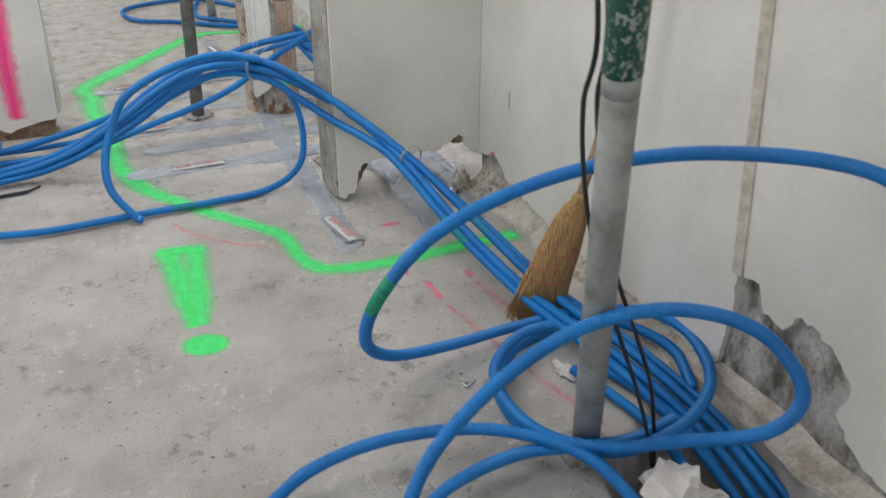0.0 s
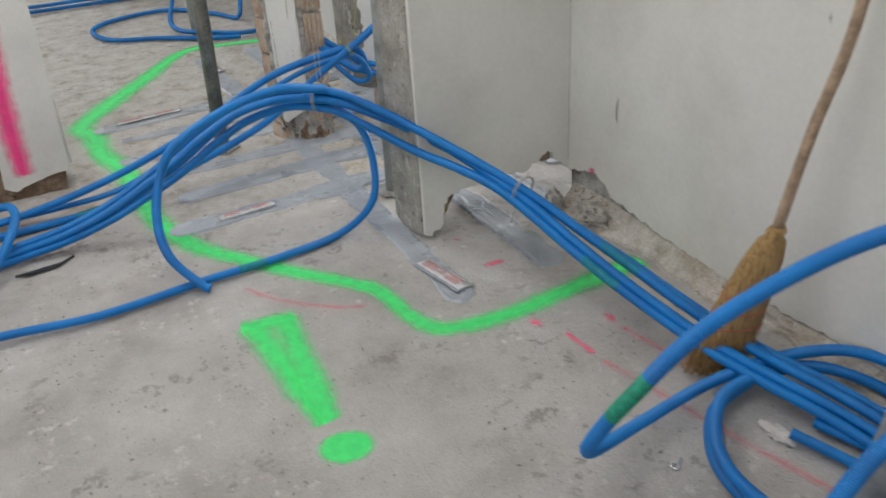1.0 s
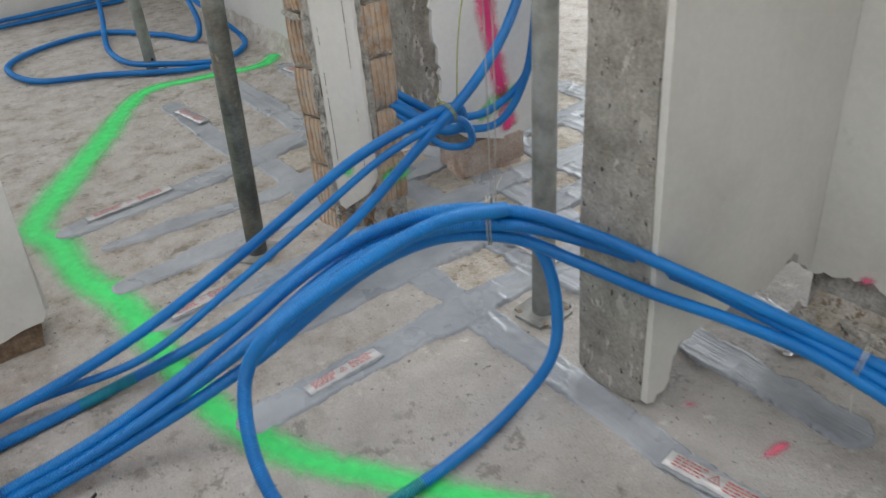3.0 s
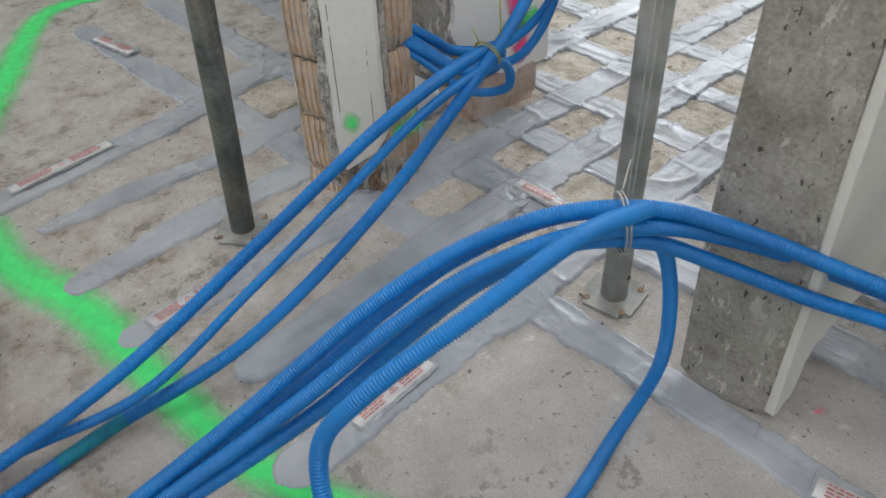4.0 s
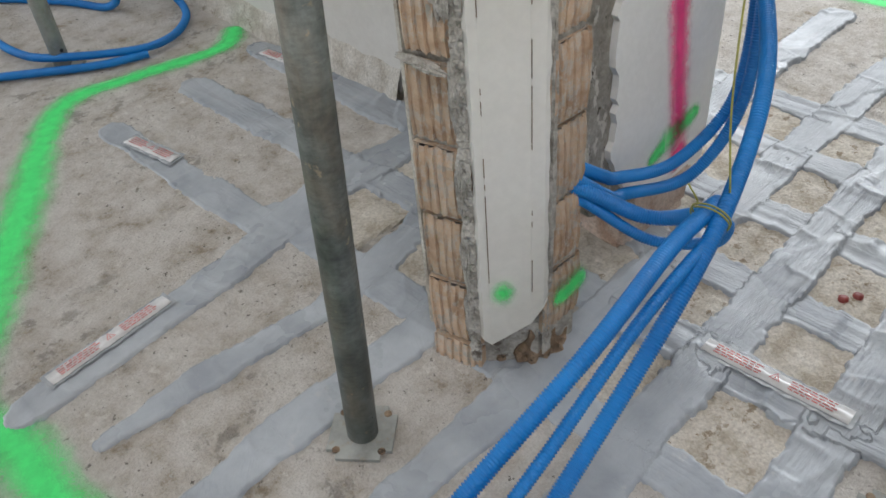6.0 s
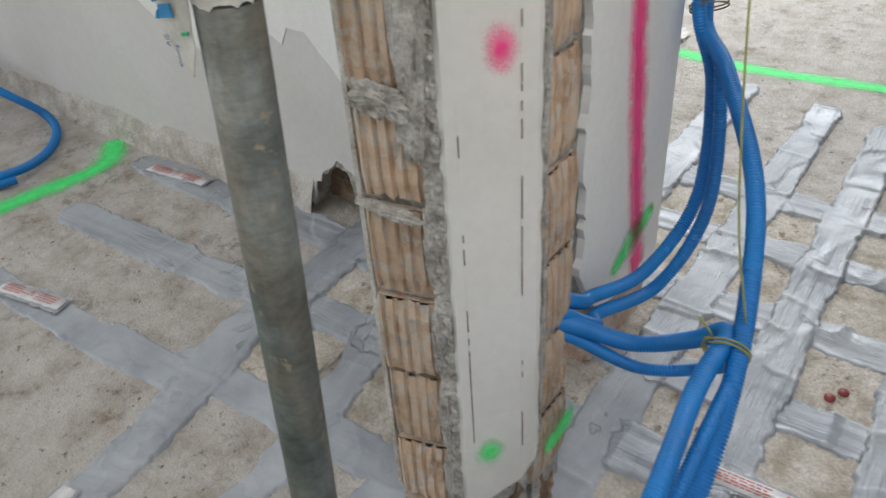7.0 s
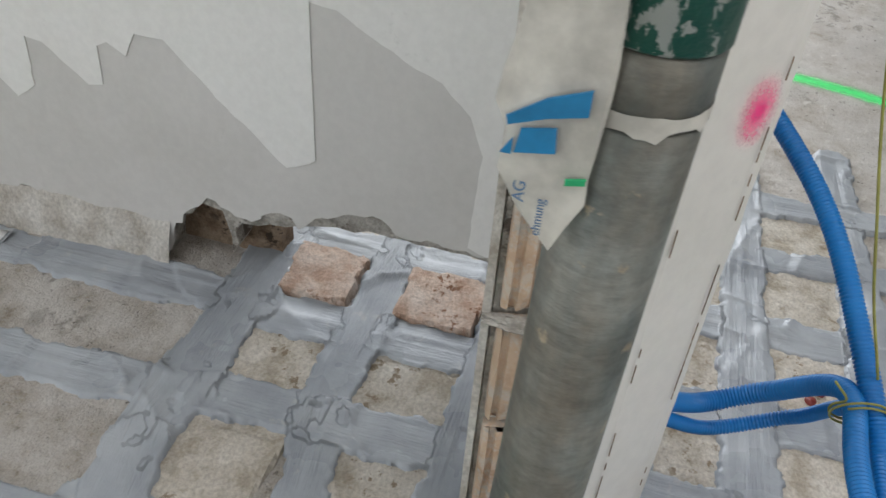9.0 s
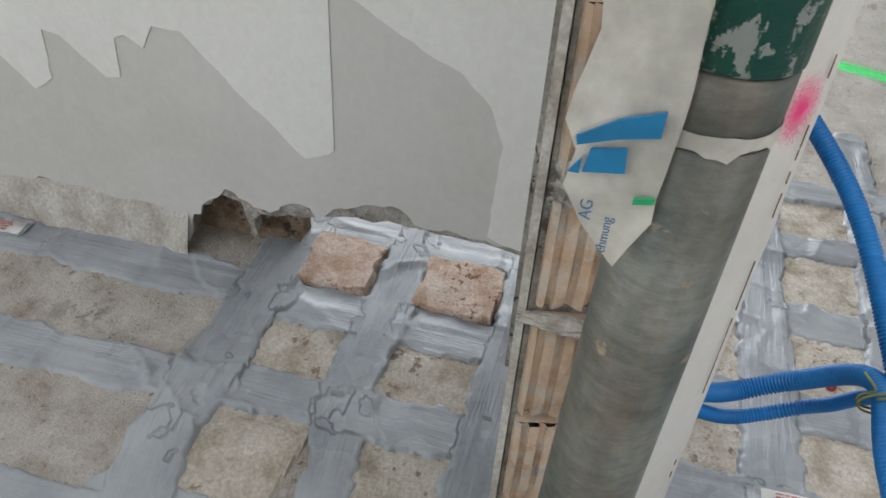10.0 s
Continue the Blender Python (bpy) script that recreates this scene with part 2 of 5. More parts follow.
def plain(name, colour, roughness=0.6, metallic=0.0, vary=0.2, scale=30, transmission=0.0):
    m, t, p = material(name)
    at = place(t)
    lo = tuple(v * (1 - vary) for v in colour)
    hi = tuple(min(1, v * (1 + vary)) for v in colour)
    t.links.new(ramp(t, noisy(t, at, scale, 6), (0.3, lo), (0.7, hi)), p.inputs["Base Color"])
    p.inputs["Roughness"].default_value = roughness
    p.inputs["Metallic"].default_value = metallic
    p.inputs["Transmission Weight"].default_value = transmission
    bumped(t, p, noisy(t, at, scale * 6, 4), 0.2, 0.001)
    return m


STRAW, t, p = material("dry_straw")
t.links.new(ramp(t, noisy(t, place(t, (260, 260, 14)), 1.0, 5), (0.25, (0.20, 0.11, 0.04)), (0.5, (0.38, 0.23, 0.09)), (0.8, (0.50, 0.34, 0.15))), p.inputs["Base Color"])
p.inputs["Roughness"].default_value = 0.8
bumped(t, p, noisy(t, place(t, (330, 330, 10)), 1.0, 4), 0.8, 0.003)
WOOD = plain("worn_wood", (0.36, 0.25, 0.165), 0.6, 0, 0.3, 40)
RED_THREAD = plain("red_thread", (0.5, 0.12, 0.1), 0.8)
LABEL_WHITE = plain("label_film", (0.64, 0.64, 0.645), 0.14, 0, 0.08)
CLEAR = plain("clear_film", (0.40, 0.425, 0.455), 0.10, 0.2, 0.12, 40)
LABEL_RED = plain("label_print", (0.50, 0.16, 0.15), 0.5)
BLACK = plain("black_rubber", (0.02, 0.02, 0.021), 0.5)
WIRE = plain("tie_wire", (0.45, 0.44, 0.4), 0.45, 0.5)
STRING = plain("yellow_green_string", (0.30, 0.30, 0.08), 0.8)
FILM = plain("dull_plastic_film", (0.55, 0.53, 0.48), 0.4, 0, 0.22, 24)
FILM_BLUE = plain("blue_print", (0.015, 0.19, 0.40), 0.4)
FILM_TEXT = plain("grey_blue_print", (0.10, 0.19, 0.33), 0.5)
FILM_GREEN = plain("green_print", (0.02, 0.35, 0.14), 0.5)
PAPER = plain("crumpled_paper", (0.66, 0.63, 0.60), 0.8, 0, 0.12, 12)
RED_PIPE = plain("red_brown_plastic", (0.20, 0.03, 0.025), 0.5)
FOIL = plain("bright_foil", (0.72, 0.73, 0.75), 0.22, 0.7, 0.1, 25)
TERRACOTTA = rough_stone("broken_brick_top", (0.47, 0.32, 0.24), (0.60, 0.47, 0.39), (0.68, 0.58, 0.51), (0.24, 0.12, 0.07), 14, 0.7, 0.9)


def spray(name, colour, dense):
    """Spray paint: full in the middle of a stroke, thinning to dots at its edges; the stroke's own v runs across."""
    m, t, p = material(name)
    uv = t.nodes.new("ShaderNodeUVMap")
    sep = t.nodes.new("ShaderNodeSeparateXYZ")
    t.links.new(uv.outputs[0], sep.inputs[0])
    at = place(t)
    dots = noisy(t, at, 420, 3, 0.7)
    patch = noisy(t, at, 26, 5, 0.6)
    total = sep.outputs[1]
    for extra, share in ((None, dense), (dots, 0.55), (patch, 0.35)):
        s = t.nodes.new("ShaderNodeMath")
        s.operation = "MULTIPLY" if extra is None else "MULTIPLY_ADD"
        t.links.new(total if extra is None else extra, s.inputs[0])
        s.inputs[1].default_value = share
        if extra is not None:
            t.links.new(total, s.inputs[2])
        total = s.outputs[0]
    n = t.nodes.new("ShaderNodeMapRange")
    n.inputs[1].default_value, n.inputs[2].default_value = 0.66, 1.44
    t.links.new(total, n.inputs[0])
    t.links.new(n.outputs[0], p.inputs["Alpha"])
    p.inputs["Base Color"].default_value = (*colour, 1)
    c = ramp(t, noisy(t, at, 30, 6), (0.3, tuple(v * 0.85 for v in colour)), (0.7, colour))
    t.links.new(c, p.inputs["Base Color"])
    p.inputs["Roughness"].default_value = 0.7
    return m


GREEN = spray("fluorescent_green_spray", (0.065, 0.82, 0.20), 1.15)
SCUFF = spray("dark_scuff", (0.10, 0.085, 0.07), 0.9)
PINK = spray("fluorescent_pink_spray", (1.0, 0.055, 0.27), 1.1)
PINK_DASH = spray("pink_spray_dash", (1.0, 0.08, 0.28), 0.85)
PINK_WORN = spray("worn_pink_spray", (0.95, 0.12, 0.25), 0.8)
PINK_FAINT = spray("faded_pink_spray", (0.85, 0.16, 0.22), 0.52)
GREEN_BAND = plain("green_overspray", (0.01, 0.26, 0.16), 0.6, 0, 0.35, 60)


# ---- mesh helpers ----
def empty(name):
    ob = new(name)
    ob.empty_display_size = 0.05
    return ob


def link_mesh(name, mesh, mat, parent=None, label=""):
    if mat and not mesh.materials:
        mesh.materials.append(mat)
    ob = new(name, mesh)
    ob.parent = parent
    return tagged(ob, label)


def part(name, bm, mat, parent=None, label="", smooth=False):
    mesh = bpy.data.meshes.new(name)
    bm.normal_update()
    bm.to_mesh(mesh)
    bm.free()
    if smooth:
        for f in mesh.polygons:
            f.use_smooth = True
    return link_mesh(name, mesh, mat, parent, label)


def raw(name, verts, faces, mat, parent=None, label="", smooth=False):
    mesh = bpy.data.meshes.new(name)
    mesh.from_pydata([tuple(v) for v in verts], [], [tuple(f) for f in faces])
    mesh.update()
    if smooth:
        mesh.polygons.foreach_set("use_smooth", [True] * len(mesh.polygons))
    return link_mesh(name, mesh, mat, parent, label)


LATTICE = np.random.RandomState(5).rand(128, 128)


def vnoise(x, y, scale, shift=0):
    x, y = np.asarray(x) * scale + shift * 7.3, np.asarray(y) * scale + shift * 3.1
    i, j = np.floor(x).astype(int), np.floor(y).astype(int)
    u, v = x - i, y - j
    u, v = u * u * (3 - 2 * u), v * v * (3 - 2 * v)
    g = lambda a, b: LATTICE[a % 128, b % 128]
    return (g(i, j) * (1 - u) + g(i + 1, j) * u) * (1 - v) + (g(i, j + 1) * (1 - u) + g(i + 1, j + 1) * u) * v - 0.5


def spline(points, step=0.02):
    """A smooth line through points, at even steps."""
    c = np.array(points, float)
    ends = np.vstack([2 * c[0] - c[1], c, 2 * c[-1] - c[-2]])
    fine = []
    for a, b, d, e in zip(ends, ends[1:], ends[2:], ends[3:]):
        u = np.linspace(0, 1, 40, endpoint=False)[:, None]
        fine.append(0.5 * (2 * b + (d - a) * u + (2 * a - 5 * b + 4 * d - e) * u ** 2 + (3 * b - a - 3 * d + e) * u ** 3))
    fine = np.vstack(fine + [c[-1:]])
    s = np.concatenate([[0], np.cumsum(np.linalg.norm(np.diff(fine, axis=0), axis=1))])
    n = max(2, int(s[-1] / step) + 1)
    at = np.linspace(0, s[-1], n)
    return np.stack([np.interp(at, s, fine[:, k]) for k in range(fine.shape[1])], 1)


def tube_mesh(line, radii, sides=10):
    line = np.array(line)
    tang = np.gradient(line, axis=0)
    tang /= np.linalg.norm(tang, axis=1)[:, None] + 1e-12
    up = np.array([0, 0, 1.0]) if abs(tang[0][2]) < 0.9 else np.array([1.0, 0, 0])
    n = np.cross(tang[0], up)
    n /= np.linalg.norm(n)
    frames = []
    for d in tang:
        n = n - d * (n @ d)
        n /= np.linalg.norm(n)
        frames.append((n, np.cross(d, n)))
    a = np.linspace(0, 2 * np.pi, sides, endpoint=False)
    N = np.array([f[0] for f in frames])
    B = np.array([f[1] for f in frames])
    v = line[:, None] + np.asarray(radii)[:, None, None] * (np.cos(a)[None, :, None] * N[:, None] + np.sin(a)[None, :, None] * B[:, None])
    m = len(line)
    i = np.arange(m - 1)[:, None] * sides
    k = np.arange(sides)[None]
    k2 = (k + 1) % sides
    f = np.stack([i + k, i + k2, i + sides + k2, i + sides + k], -1).reshape(-1, 4)
    return v.reshape(-1, 3), [list(q) for q in f.tolist()] + [list(range(sides))[::-1], list(range((m - 1) * sides, m * sides))]


def tube(name, points, radius, mat, parent=None, label="", step=0.02, sides=10):
    line = spline(points, step)
    v, f = tube_mesh(line, np.full(len(line), radius), sides)
    return raw(name, v, f, mat, parent, label, True)


def box(bm, x0, x1, y0, y1, z0, z1):
    r = bmesh.ops.create_cube(bm, size=1)["verts"]
    for v in r:
        v.co = Vector(((x0 + x1) / 2 + v.co.x * (x1 - x0), (y0 + y1) / 2 + v.co.y * (y1 - y0), (z0 + z1) / 2 + v.co.z * (z1 - z0)))
    return r


def ragged(points, amp=0.006, step=0.018, seed=0):
    """An outline broken up into short uneven edges."""
    rng = random.Random(seed)
    out = []
    for a, b in zip(points, points[1:]):
        n = max(1, int(math.dist(a, b) / step))
        for k in range(n):
            f = k / n
            j = amp if k else amp * 0.4
            out.append((a[0] + (b[0] - a[0]) * f + rng.uniform(-j, j), a[1] + (b[1] - a[1]) * f + rng.uniform(-j, j)))
    out.append(points[-1])
    return out


def sheet(name, axis, face, depth, outline, mat, parent=None, label=""):
    """A slab with an outline in (along, z), upright, its face at x or y = face, and depth thick behind it."""
    bm = bmesh.new()
    make = (lambda a, z, d: (face + d, a, z)) if axis == "x" else (lambda a, z, d: (a, face + d, z))
    front = [bm.verts.new(make(a, z, 0)) for a, z in outline]
    back = [bm.verts.new(make(a, z, depth)) for a, z in outline]
    bm.faces.new(front)
    bm.faces.new(back[::-1])
    for k in range(len(front)):
        bm.faces.new((front[k], back[k], back[k - 1], front[k - 1]))
    bmesh.ops.recalc_face_normals(bm, faces=bm.faces)
    return part(name, bm, mat, parent, label)


def stroke(name, points, width, mat, label, normal="z", lift=0.003, parent=None, category="paint mark", taper=True):
    """A sprayed stroke: a ribbon whose v is 1 along its middle and 0 at its edges. Points lie in the surface."""
    line = spline(points, 0.012)
    n = len(line)
    tang = np.gradient(line, axis=0)
    up = {"z": (0, 0, 1), "x": (-1, 0, 0), "y": (0, -1, 0), "c": (-0.72, -0.69, 0)}[normal]
    side = np.cross(tang, up)
    side /= np.linalg.norm(side, axis=1)[:, None] + 1e-12
    w = np.interp(np.linspace(0, 1, n), np.linspace(0, 1, len(width)), width) if isinstance(width, (list, tuple)) else np.full(n, width)
    w = w * (1 + 0.25 * vnoise(np.arange(n) * 0.1, np.zeros(n), 1.3, len(points)))
    cross = np.linspace(-1, 1, 9)
    verts = (line[:, None] + side[:, None] * (cross[None, :, None] * w[:, None, None] * 1.08) + np.array(up) * lift).reshape(-1, 3)
    faces, uvs = [], []
    end = np.minimum(np.arange(n), np.arange(n)[::-1]) * 0.012
    v = (1 - np.abs(cross))[None, :] * np.ones((n, 1))
    if taper:
        v = v * np.clip(end / 0.02 + 0.15, 0, 1)[:, None]
    v = v.reshape(-1)
    for i in range(n - 1):
        for k in range(8):
            faces.append((i * 9 + k, i * 9 + k + 1, i * 9 + k + 10, i * 9 + k + 9))
    ob = raw(name, verts, faces, mat, parent, "")
    uv = ob.data.uv_layers.new(name="UVMap")
    idx = np.array([l.vertex_index for l in ob.data.loops])
    uv.data.foreach_set("uv", np.stack([np.zeros(len(idx)), v[idx]], 1).astype(np.float32).ravel())
    ob.visible_shadow = False
    return tagged(ob, label, category) if parent is None else ob


def blot(name, centre, rx, ry, mat, label, normal="z", lift=0.003, turn=0.0, solid=1.0):
    """A sprayed round spot."""
    c = np.array(centre, float)
    ux, uy = {"z": ((1, 0, 0), (0, 1, 0)), "x": ((0, -1, 0), (0, 0, 1)), "y": ((1, 0, 0), (0, 0, 1)), "c": ((0.69, -0.72, 0), (0, 0, 1))}[normal]
    up = np.array({"z": (0, 0, 1), "x": (-1, 0, 0), "y": (0, -1, 0), "c": (-0.72, -0.69, 0)}[normal])
    ux, uy = np.array(ux), np.array(uy)
    ux, uy = ux * math.cos(turn) + uy * math.sin(turn), uy * math.cos(turn) - ux * math.sin(turn)
    verts, faces, v = [c + up * lift], [], [1.0]
    for r in range(1, 6):
        for k in range(24):
            a = k / 24 * 2 * math.pi
            verts.append(c + up * lift + (ux * math.cos(a) * rx + uy * math.sin(a) * ry) * r / 5)
            v.append(min(1.0, (1 - r / 5) * solid))
    for k in range(24):
        faces.append((0, 1 + k, 1 + (k + 1) % 24))
        for r in range(4):
            faces.append((1 + r * 24 + k, 25 + r * 24 + k, 25 + r * 24 + (k + 1) % 24, 1 + r * 24 + (k + 1) % 24))
    ob = raw(name, verts, faces, mat)
    uv = ob.data.uv_layers.new(name="UVMap")
    v = np.array(v)
    idx = np.array([l.vertex_index for l in ob.data.loops])
    uv.data.foreach_set("uv", np.stack([np.zeros(len(idx)), v[idx]], 1).astype(np.float32).ravel())
    ob.visible_shadow = False
    return tagged(ob, label, "paint mark") if label else ob


# ---- the floor: screed with channels cut into it and filled with sealant ----
# channels as (x0, y0, x1, y1, half width at start, at end)
CHANNELS = [
    (0.085, 3.081, 0.681, 3.114, 0.045, 0.06), (0.681, 3.114, 2.251, 3.139, 0.055, 0.05),
    (0.175, 3.351, 0.674, 3.378, 0.05, 0.06), (0.674, 3.378, 2.448, 3.393, 0.055, 0.05),
    (0.025, 3.600, 0.670, 3.613, 0.035, 0.05), (0.670, 3.613, 2.509, 3.587, 0.055, 0.05),
    (0.009, 3.852, 0.263, 3.874, 0.035, 0.05), (0.263, 3.874, 0.719, 3.871, 0.05, 0.05), (0.719, 3.881, 2.555, 3.867, 0.055, 0.05),
    (0.031, 4.119, 0.258, 4.114, 0.015, 0.04), (0.258, 4.114, 0.567, 4.079, 0.04, 0.04), (0.567, 4.079, 0.960, 4.143, 0.04, 0.05), (0.960, 4.153, 1.935, 4.147, 0.05, 0.05),
    (-0.036, 4.311, 0.468, 4.360, 0.045, 0.05), (0.468, 4.360, 0.815, 4.429, 0.05, 0.065), (0.815, 4.429, 1.928, 4.404, 0.065, 0.06),
    (0.727, 2.214, 0.686, 4.453, 0.045, 0.05), (0.643, 4.406, 0.607, 5.185, 0.055, 0.045),
    (1.058, 2.252, 1.037, 2.714, 0.05, 0.055), (1.037, 2.714, 0.982, 3.219, 0.055, 0.055), (0.982, 3.219, 0.965, 4.443, 0.055, 0.055), (0.947, 4.396, 0.920, 5.223, 0.055, 0.055),
    (1.280, 2.356, 1.227, 3.127, 0.05, 0.05), (1.222, 3.127, 1.200, 4.435, 0.05, 0.06), (1.214, 4.386, 1.208, 5.270, 0.06, 0.05),
    (1.488, 2.872, 1.455, 4.424, 0.05, 0.05), (1.749, 2.872, 1.708, 4.414, 0.05, 0.05), (1.979, 2.890, 1.940, 4.266, 0.05, 0.05),
]
ZONE = (0.685, 1.956, 3.115, 4.437)


def channel_distance(x, y):
    d = np.full(np.shape(x), 9.0)
    for x0, y0, x1, y1, a, b in CHANNELS:
        vx, vy = x1 - x0, y1 - y0
        f = np.clip(((x - x0) * vx + (y - y0) * vy) / (vx * vx + vy * vy), 0, 1)
        d = np.minimum(d, np.hypot(x - x0 - f * vx, y - y0 - f * vy) - (a + (b - a) * f))
    return d


def axis_steps(lo, hi, fine_lo, fine_hi, fine, coarse):
    return np.unique(np.concatenate([np.linspace(lo, fine_lo, max(2, int((fine_lo - lo) / coarse))), np.arange(fine_lo, fine_hi, fine),
                                     np.linspace(fine_hi, hi, max(2, int((hi - fine_hi) / coarse)))]).round(5))


def floor_height(x, y):
    z = 0.004 * vnoise(x, y, 4, 1) + 0.0022 * vnoise(x, y, 23, 2) + 0.0012 * vnoise(x, y, 70, 3)
    d = channel_distance(x, y) + 0.016 * vnoise(x, y, 13, 4) + 0.012 * vnoise(x, y, 41, 5)
    s = np.clip((-0.014 - d) / 0.012, 0, 1)
    near = np.clip(1 - np.abs(d - 0.03) / 0.05, 0, 1)
    old = np.clip((y - 3.4) / 0.5, 0, 1)
    z = z - old * 0.010 * np.clip(vnoise(x, y, 16, 8) + vnoise(x, y, 55, 7) - 0.22, 0, 0.5)
    z = z - near * 0.013 * np.clip(vnoise(x, y, 30, 6) + 0.08, 0, 1)
    inside = (x > ZONE[0]) & (x < ZONE[1]) & (y > ZONE[2]) & (y < ZONE[3])
    pit = np.clip((0.20 - np.hypot((x - 1.178) * 0.9, (y - 0.865)) + 0.05 * vnoise(x, y, 12, 9)) / 0.03, 0, 1)
    return np.where(inside, z - 0.008, z - 0.036 * s) - 0.34 * pit


xs = axis_steps(-4, 5, -0.75, 2.3, 0.008, 0.06)
ys = axis_steps(-3, 9, 2.05, 5.4, 0.008, 0.03)
X, Y = np.meshgrid(xs, ys, indexing="ij")
Z = floor_height(X, Y)
nx, ny = len(xs), len(ys)
i = (np.arange(nx - 1)[:, None] * ny + np.arange(ny - 1)[None]).reshape(-1)
quads = np.stack([i, i + ny, i + ny + 1, i + 1], 1)
mesh = bpy.data.meshes.new("floor")
mesh.vertices.add(nx * ny)
mesh.vertices.foreach_set("co", np.stack([X, Y, Z], -1).astype(np.float32).ravel())
mesh.loops.add(len(quads) * 4)
mesh.loops.foreach_set("vertex_index", quads.astype(np.int32).ravel())
mesh.polygons.add(len(quads))
mesh.polygons.foreach_set("loop_start", (np.arange(len(quads)) * 4).astype(np.int32))
mesh.polygons.foreach_set("use_smooth", np.ones(len(quads), dtype=bool))
mesh.update(calc_edges=True)
floor = tagged(link_mesh("floor", mesh, CONCRETE), "stained grey concrete floor with cut channels", "floor", kind="structure")

# the sealant that fills the channels, one troweled sheet
sx, sy = np.arange(-0.12, 2.95, 0.0055), np.arange(2.1, 5.42, 0.0055)
X, Y = np.meshgrid(sx, sy, indexing="ij")
Z, U, V = np.full(X.shape, -0.03), X.copy(), Y.copy()
rugged = 0.34 + 0.42 * np.clip((X - 0.62) / 0.3, 0, 1)
fray = (0.011 * vnoise(X, Y, 13, 4) + 0.010 * vnoise(X, Y, 41, 5) + 0.008 * vnoise(X, Y, 95, 6)) * (0.6 + 0.5 * np.clip((X - 0.6) / 0.3, 0, 1))
for n, (x0, y0, x1, y1, a, b) in enumerate(CHANNELS):
    vx, vy = x1 - x0, y1 - y0
    L = math.hypot(vx, vy)
    f = ((X - x0) * vx + (Y - y0) * vy) / L
    across = ((X - x0) * -vy + (Y - y0) * vx) / L
    w = a + (b - a) * np.clip(f / L, 0, 1)
    d = np.hypot(np.clip(f, 0, L) - f, across) - w * 1.04 + fray + 0.012 * vnoise(f, across * 0 + n, 9, n)
    streak = 0.0055 * vnoise(across, f * 0.07, 62, n + 20) + 0.006 * vnoise(across, f * 0.16, 26, n + 50)
    crease = vnoise(across * 0.6 + 0.25 * f, f, 9, n + 3)
    fold = 0.0065 * np.clip(1 - np.abs(crease) * 9, 0, 1) + 0.006 * (crease > 0.02) * (vnoise(X, Y, 5, n) > 0)
    lip = 0.0075 * np.clip(1 + d / 0.014, 0, 1) * np.clip(vnoise(X, Y, 17, n + 7) + 0.25, 0, 1)
    high = (0.0045 + (0.0035 if abs(vx) > abs(vy) else 0.0) + 0.002 * vnoise(X, Y, 4, n)) * (0.55 + 0.45 * np.clip((X - 0.6) / 0.3, 0, 1))
    here = -0.012 + (0.012 + high + rugged * (streak + fold) + lip) * np.clip(-d / 0.005, 0, 1) ** 0.6
    here = np.where(d < 0.004, here, -0.03)
    top = here > Z
    Z, U, V = np.where(top, here, Z), np.where(top, across + n * 0.37, U), np.where(top, f + n * 1.7, V)
n1, n2 = len(sx), len(sy)
i = (np.arange(n1 - 1)[:, None] * n2 + np.arange(n2 - 1)[None]).reshape(-1)
quads = np.stack([i, i + n2, i + n2 + 1, i + 1], 1)
quads = quads[(Z.reshape(-1)[quads] > -0.02).any(1)]
used = np.unique(quads)
slot = np.zeros(n1 * n2, int)
slot[used] = np.arange(len(used))
sealant = raw("sealant", np.stack([X, Y, Z], -1).reshape(-1, 3)[used], slot[quads].tolist(), SEALANT, None, "", True)
uv = sealant.data.uv_layers.new(name="UVMap")
uv.data.foreach_set("uv", np.stack([U, V], -1).reshape(-1, 2)[quads.reshape(-1)].astype(np.float32).ravel())
tagged(sealant, "trowelled grey sealant filling the floor channels", "sealant", kind="structure")

# ---- walls ----
TOP = 2.6


def wall_part(name, axis, face, depth, outline, mat, parent, label=""):
    return sheet(name, axis, face, depth, outline, mat, parent, label)


def structure(name, label, category="wall"):
    return tagged(empty(name), label, category, kind="structure")


# long wall beside the first channels: mortar core, plaster skin and a peeled white coat
w = structure("wall_east", "white plastered wall with peeled coat and broken base")
core = [(7.3, 0.0), (4.641, 0.000)] + ragged([(4.641, 0.000), (4.625, 0.084), (4.545, 0.167), (4.490, 0.159), (4.478, 0.047), (4.453, 0.135), (4.323, 0.161), (4.267, 0.177), (4.128, 0.184), (3.867, 0.173)], 0.008, 0.03, 1)[1:] + [(3.87, TOP), (7.3, TOP)]
wall_part("wall_core", "x", 1.2980, 0.14, core, MORTAR, w)
skin = ragged([(7.3, 0.03), (6.188, 0.083), (5.919, 0.078), (5.832, 0.040), (5.740, 0.088), (5.451, 0.043), (5.284, 0.083), (5.175, 0.036), (4.962, 0.112), (4.842, 0.085), (4.667, 0.078), (4.631, 0.015), (4.608, 0.097), (4.523, 0.186),
               (4.471, 0.164), (4.425, 0.150), (4.378, 0.185), (4.335, 0.182), (4.319, 0.156), (4.267, 0.201), (4.161, 0.234), (4.114, 0.199), (3.989, 0.195), (3.858, 0.183)], 0.007, 0.016, 2)
wall_part("plaster_skin", "x", 1.2920, 0.006, skin + [(3.86, TOP), (7.3, TOP)], OLD_PAINT, w, "greyed old plaster with a jagged lower edge")
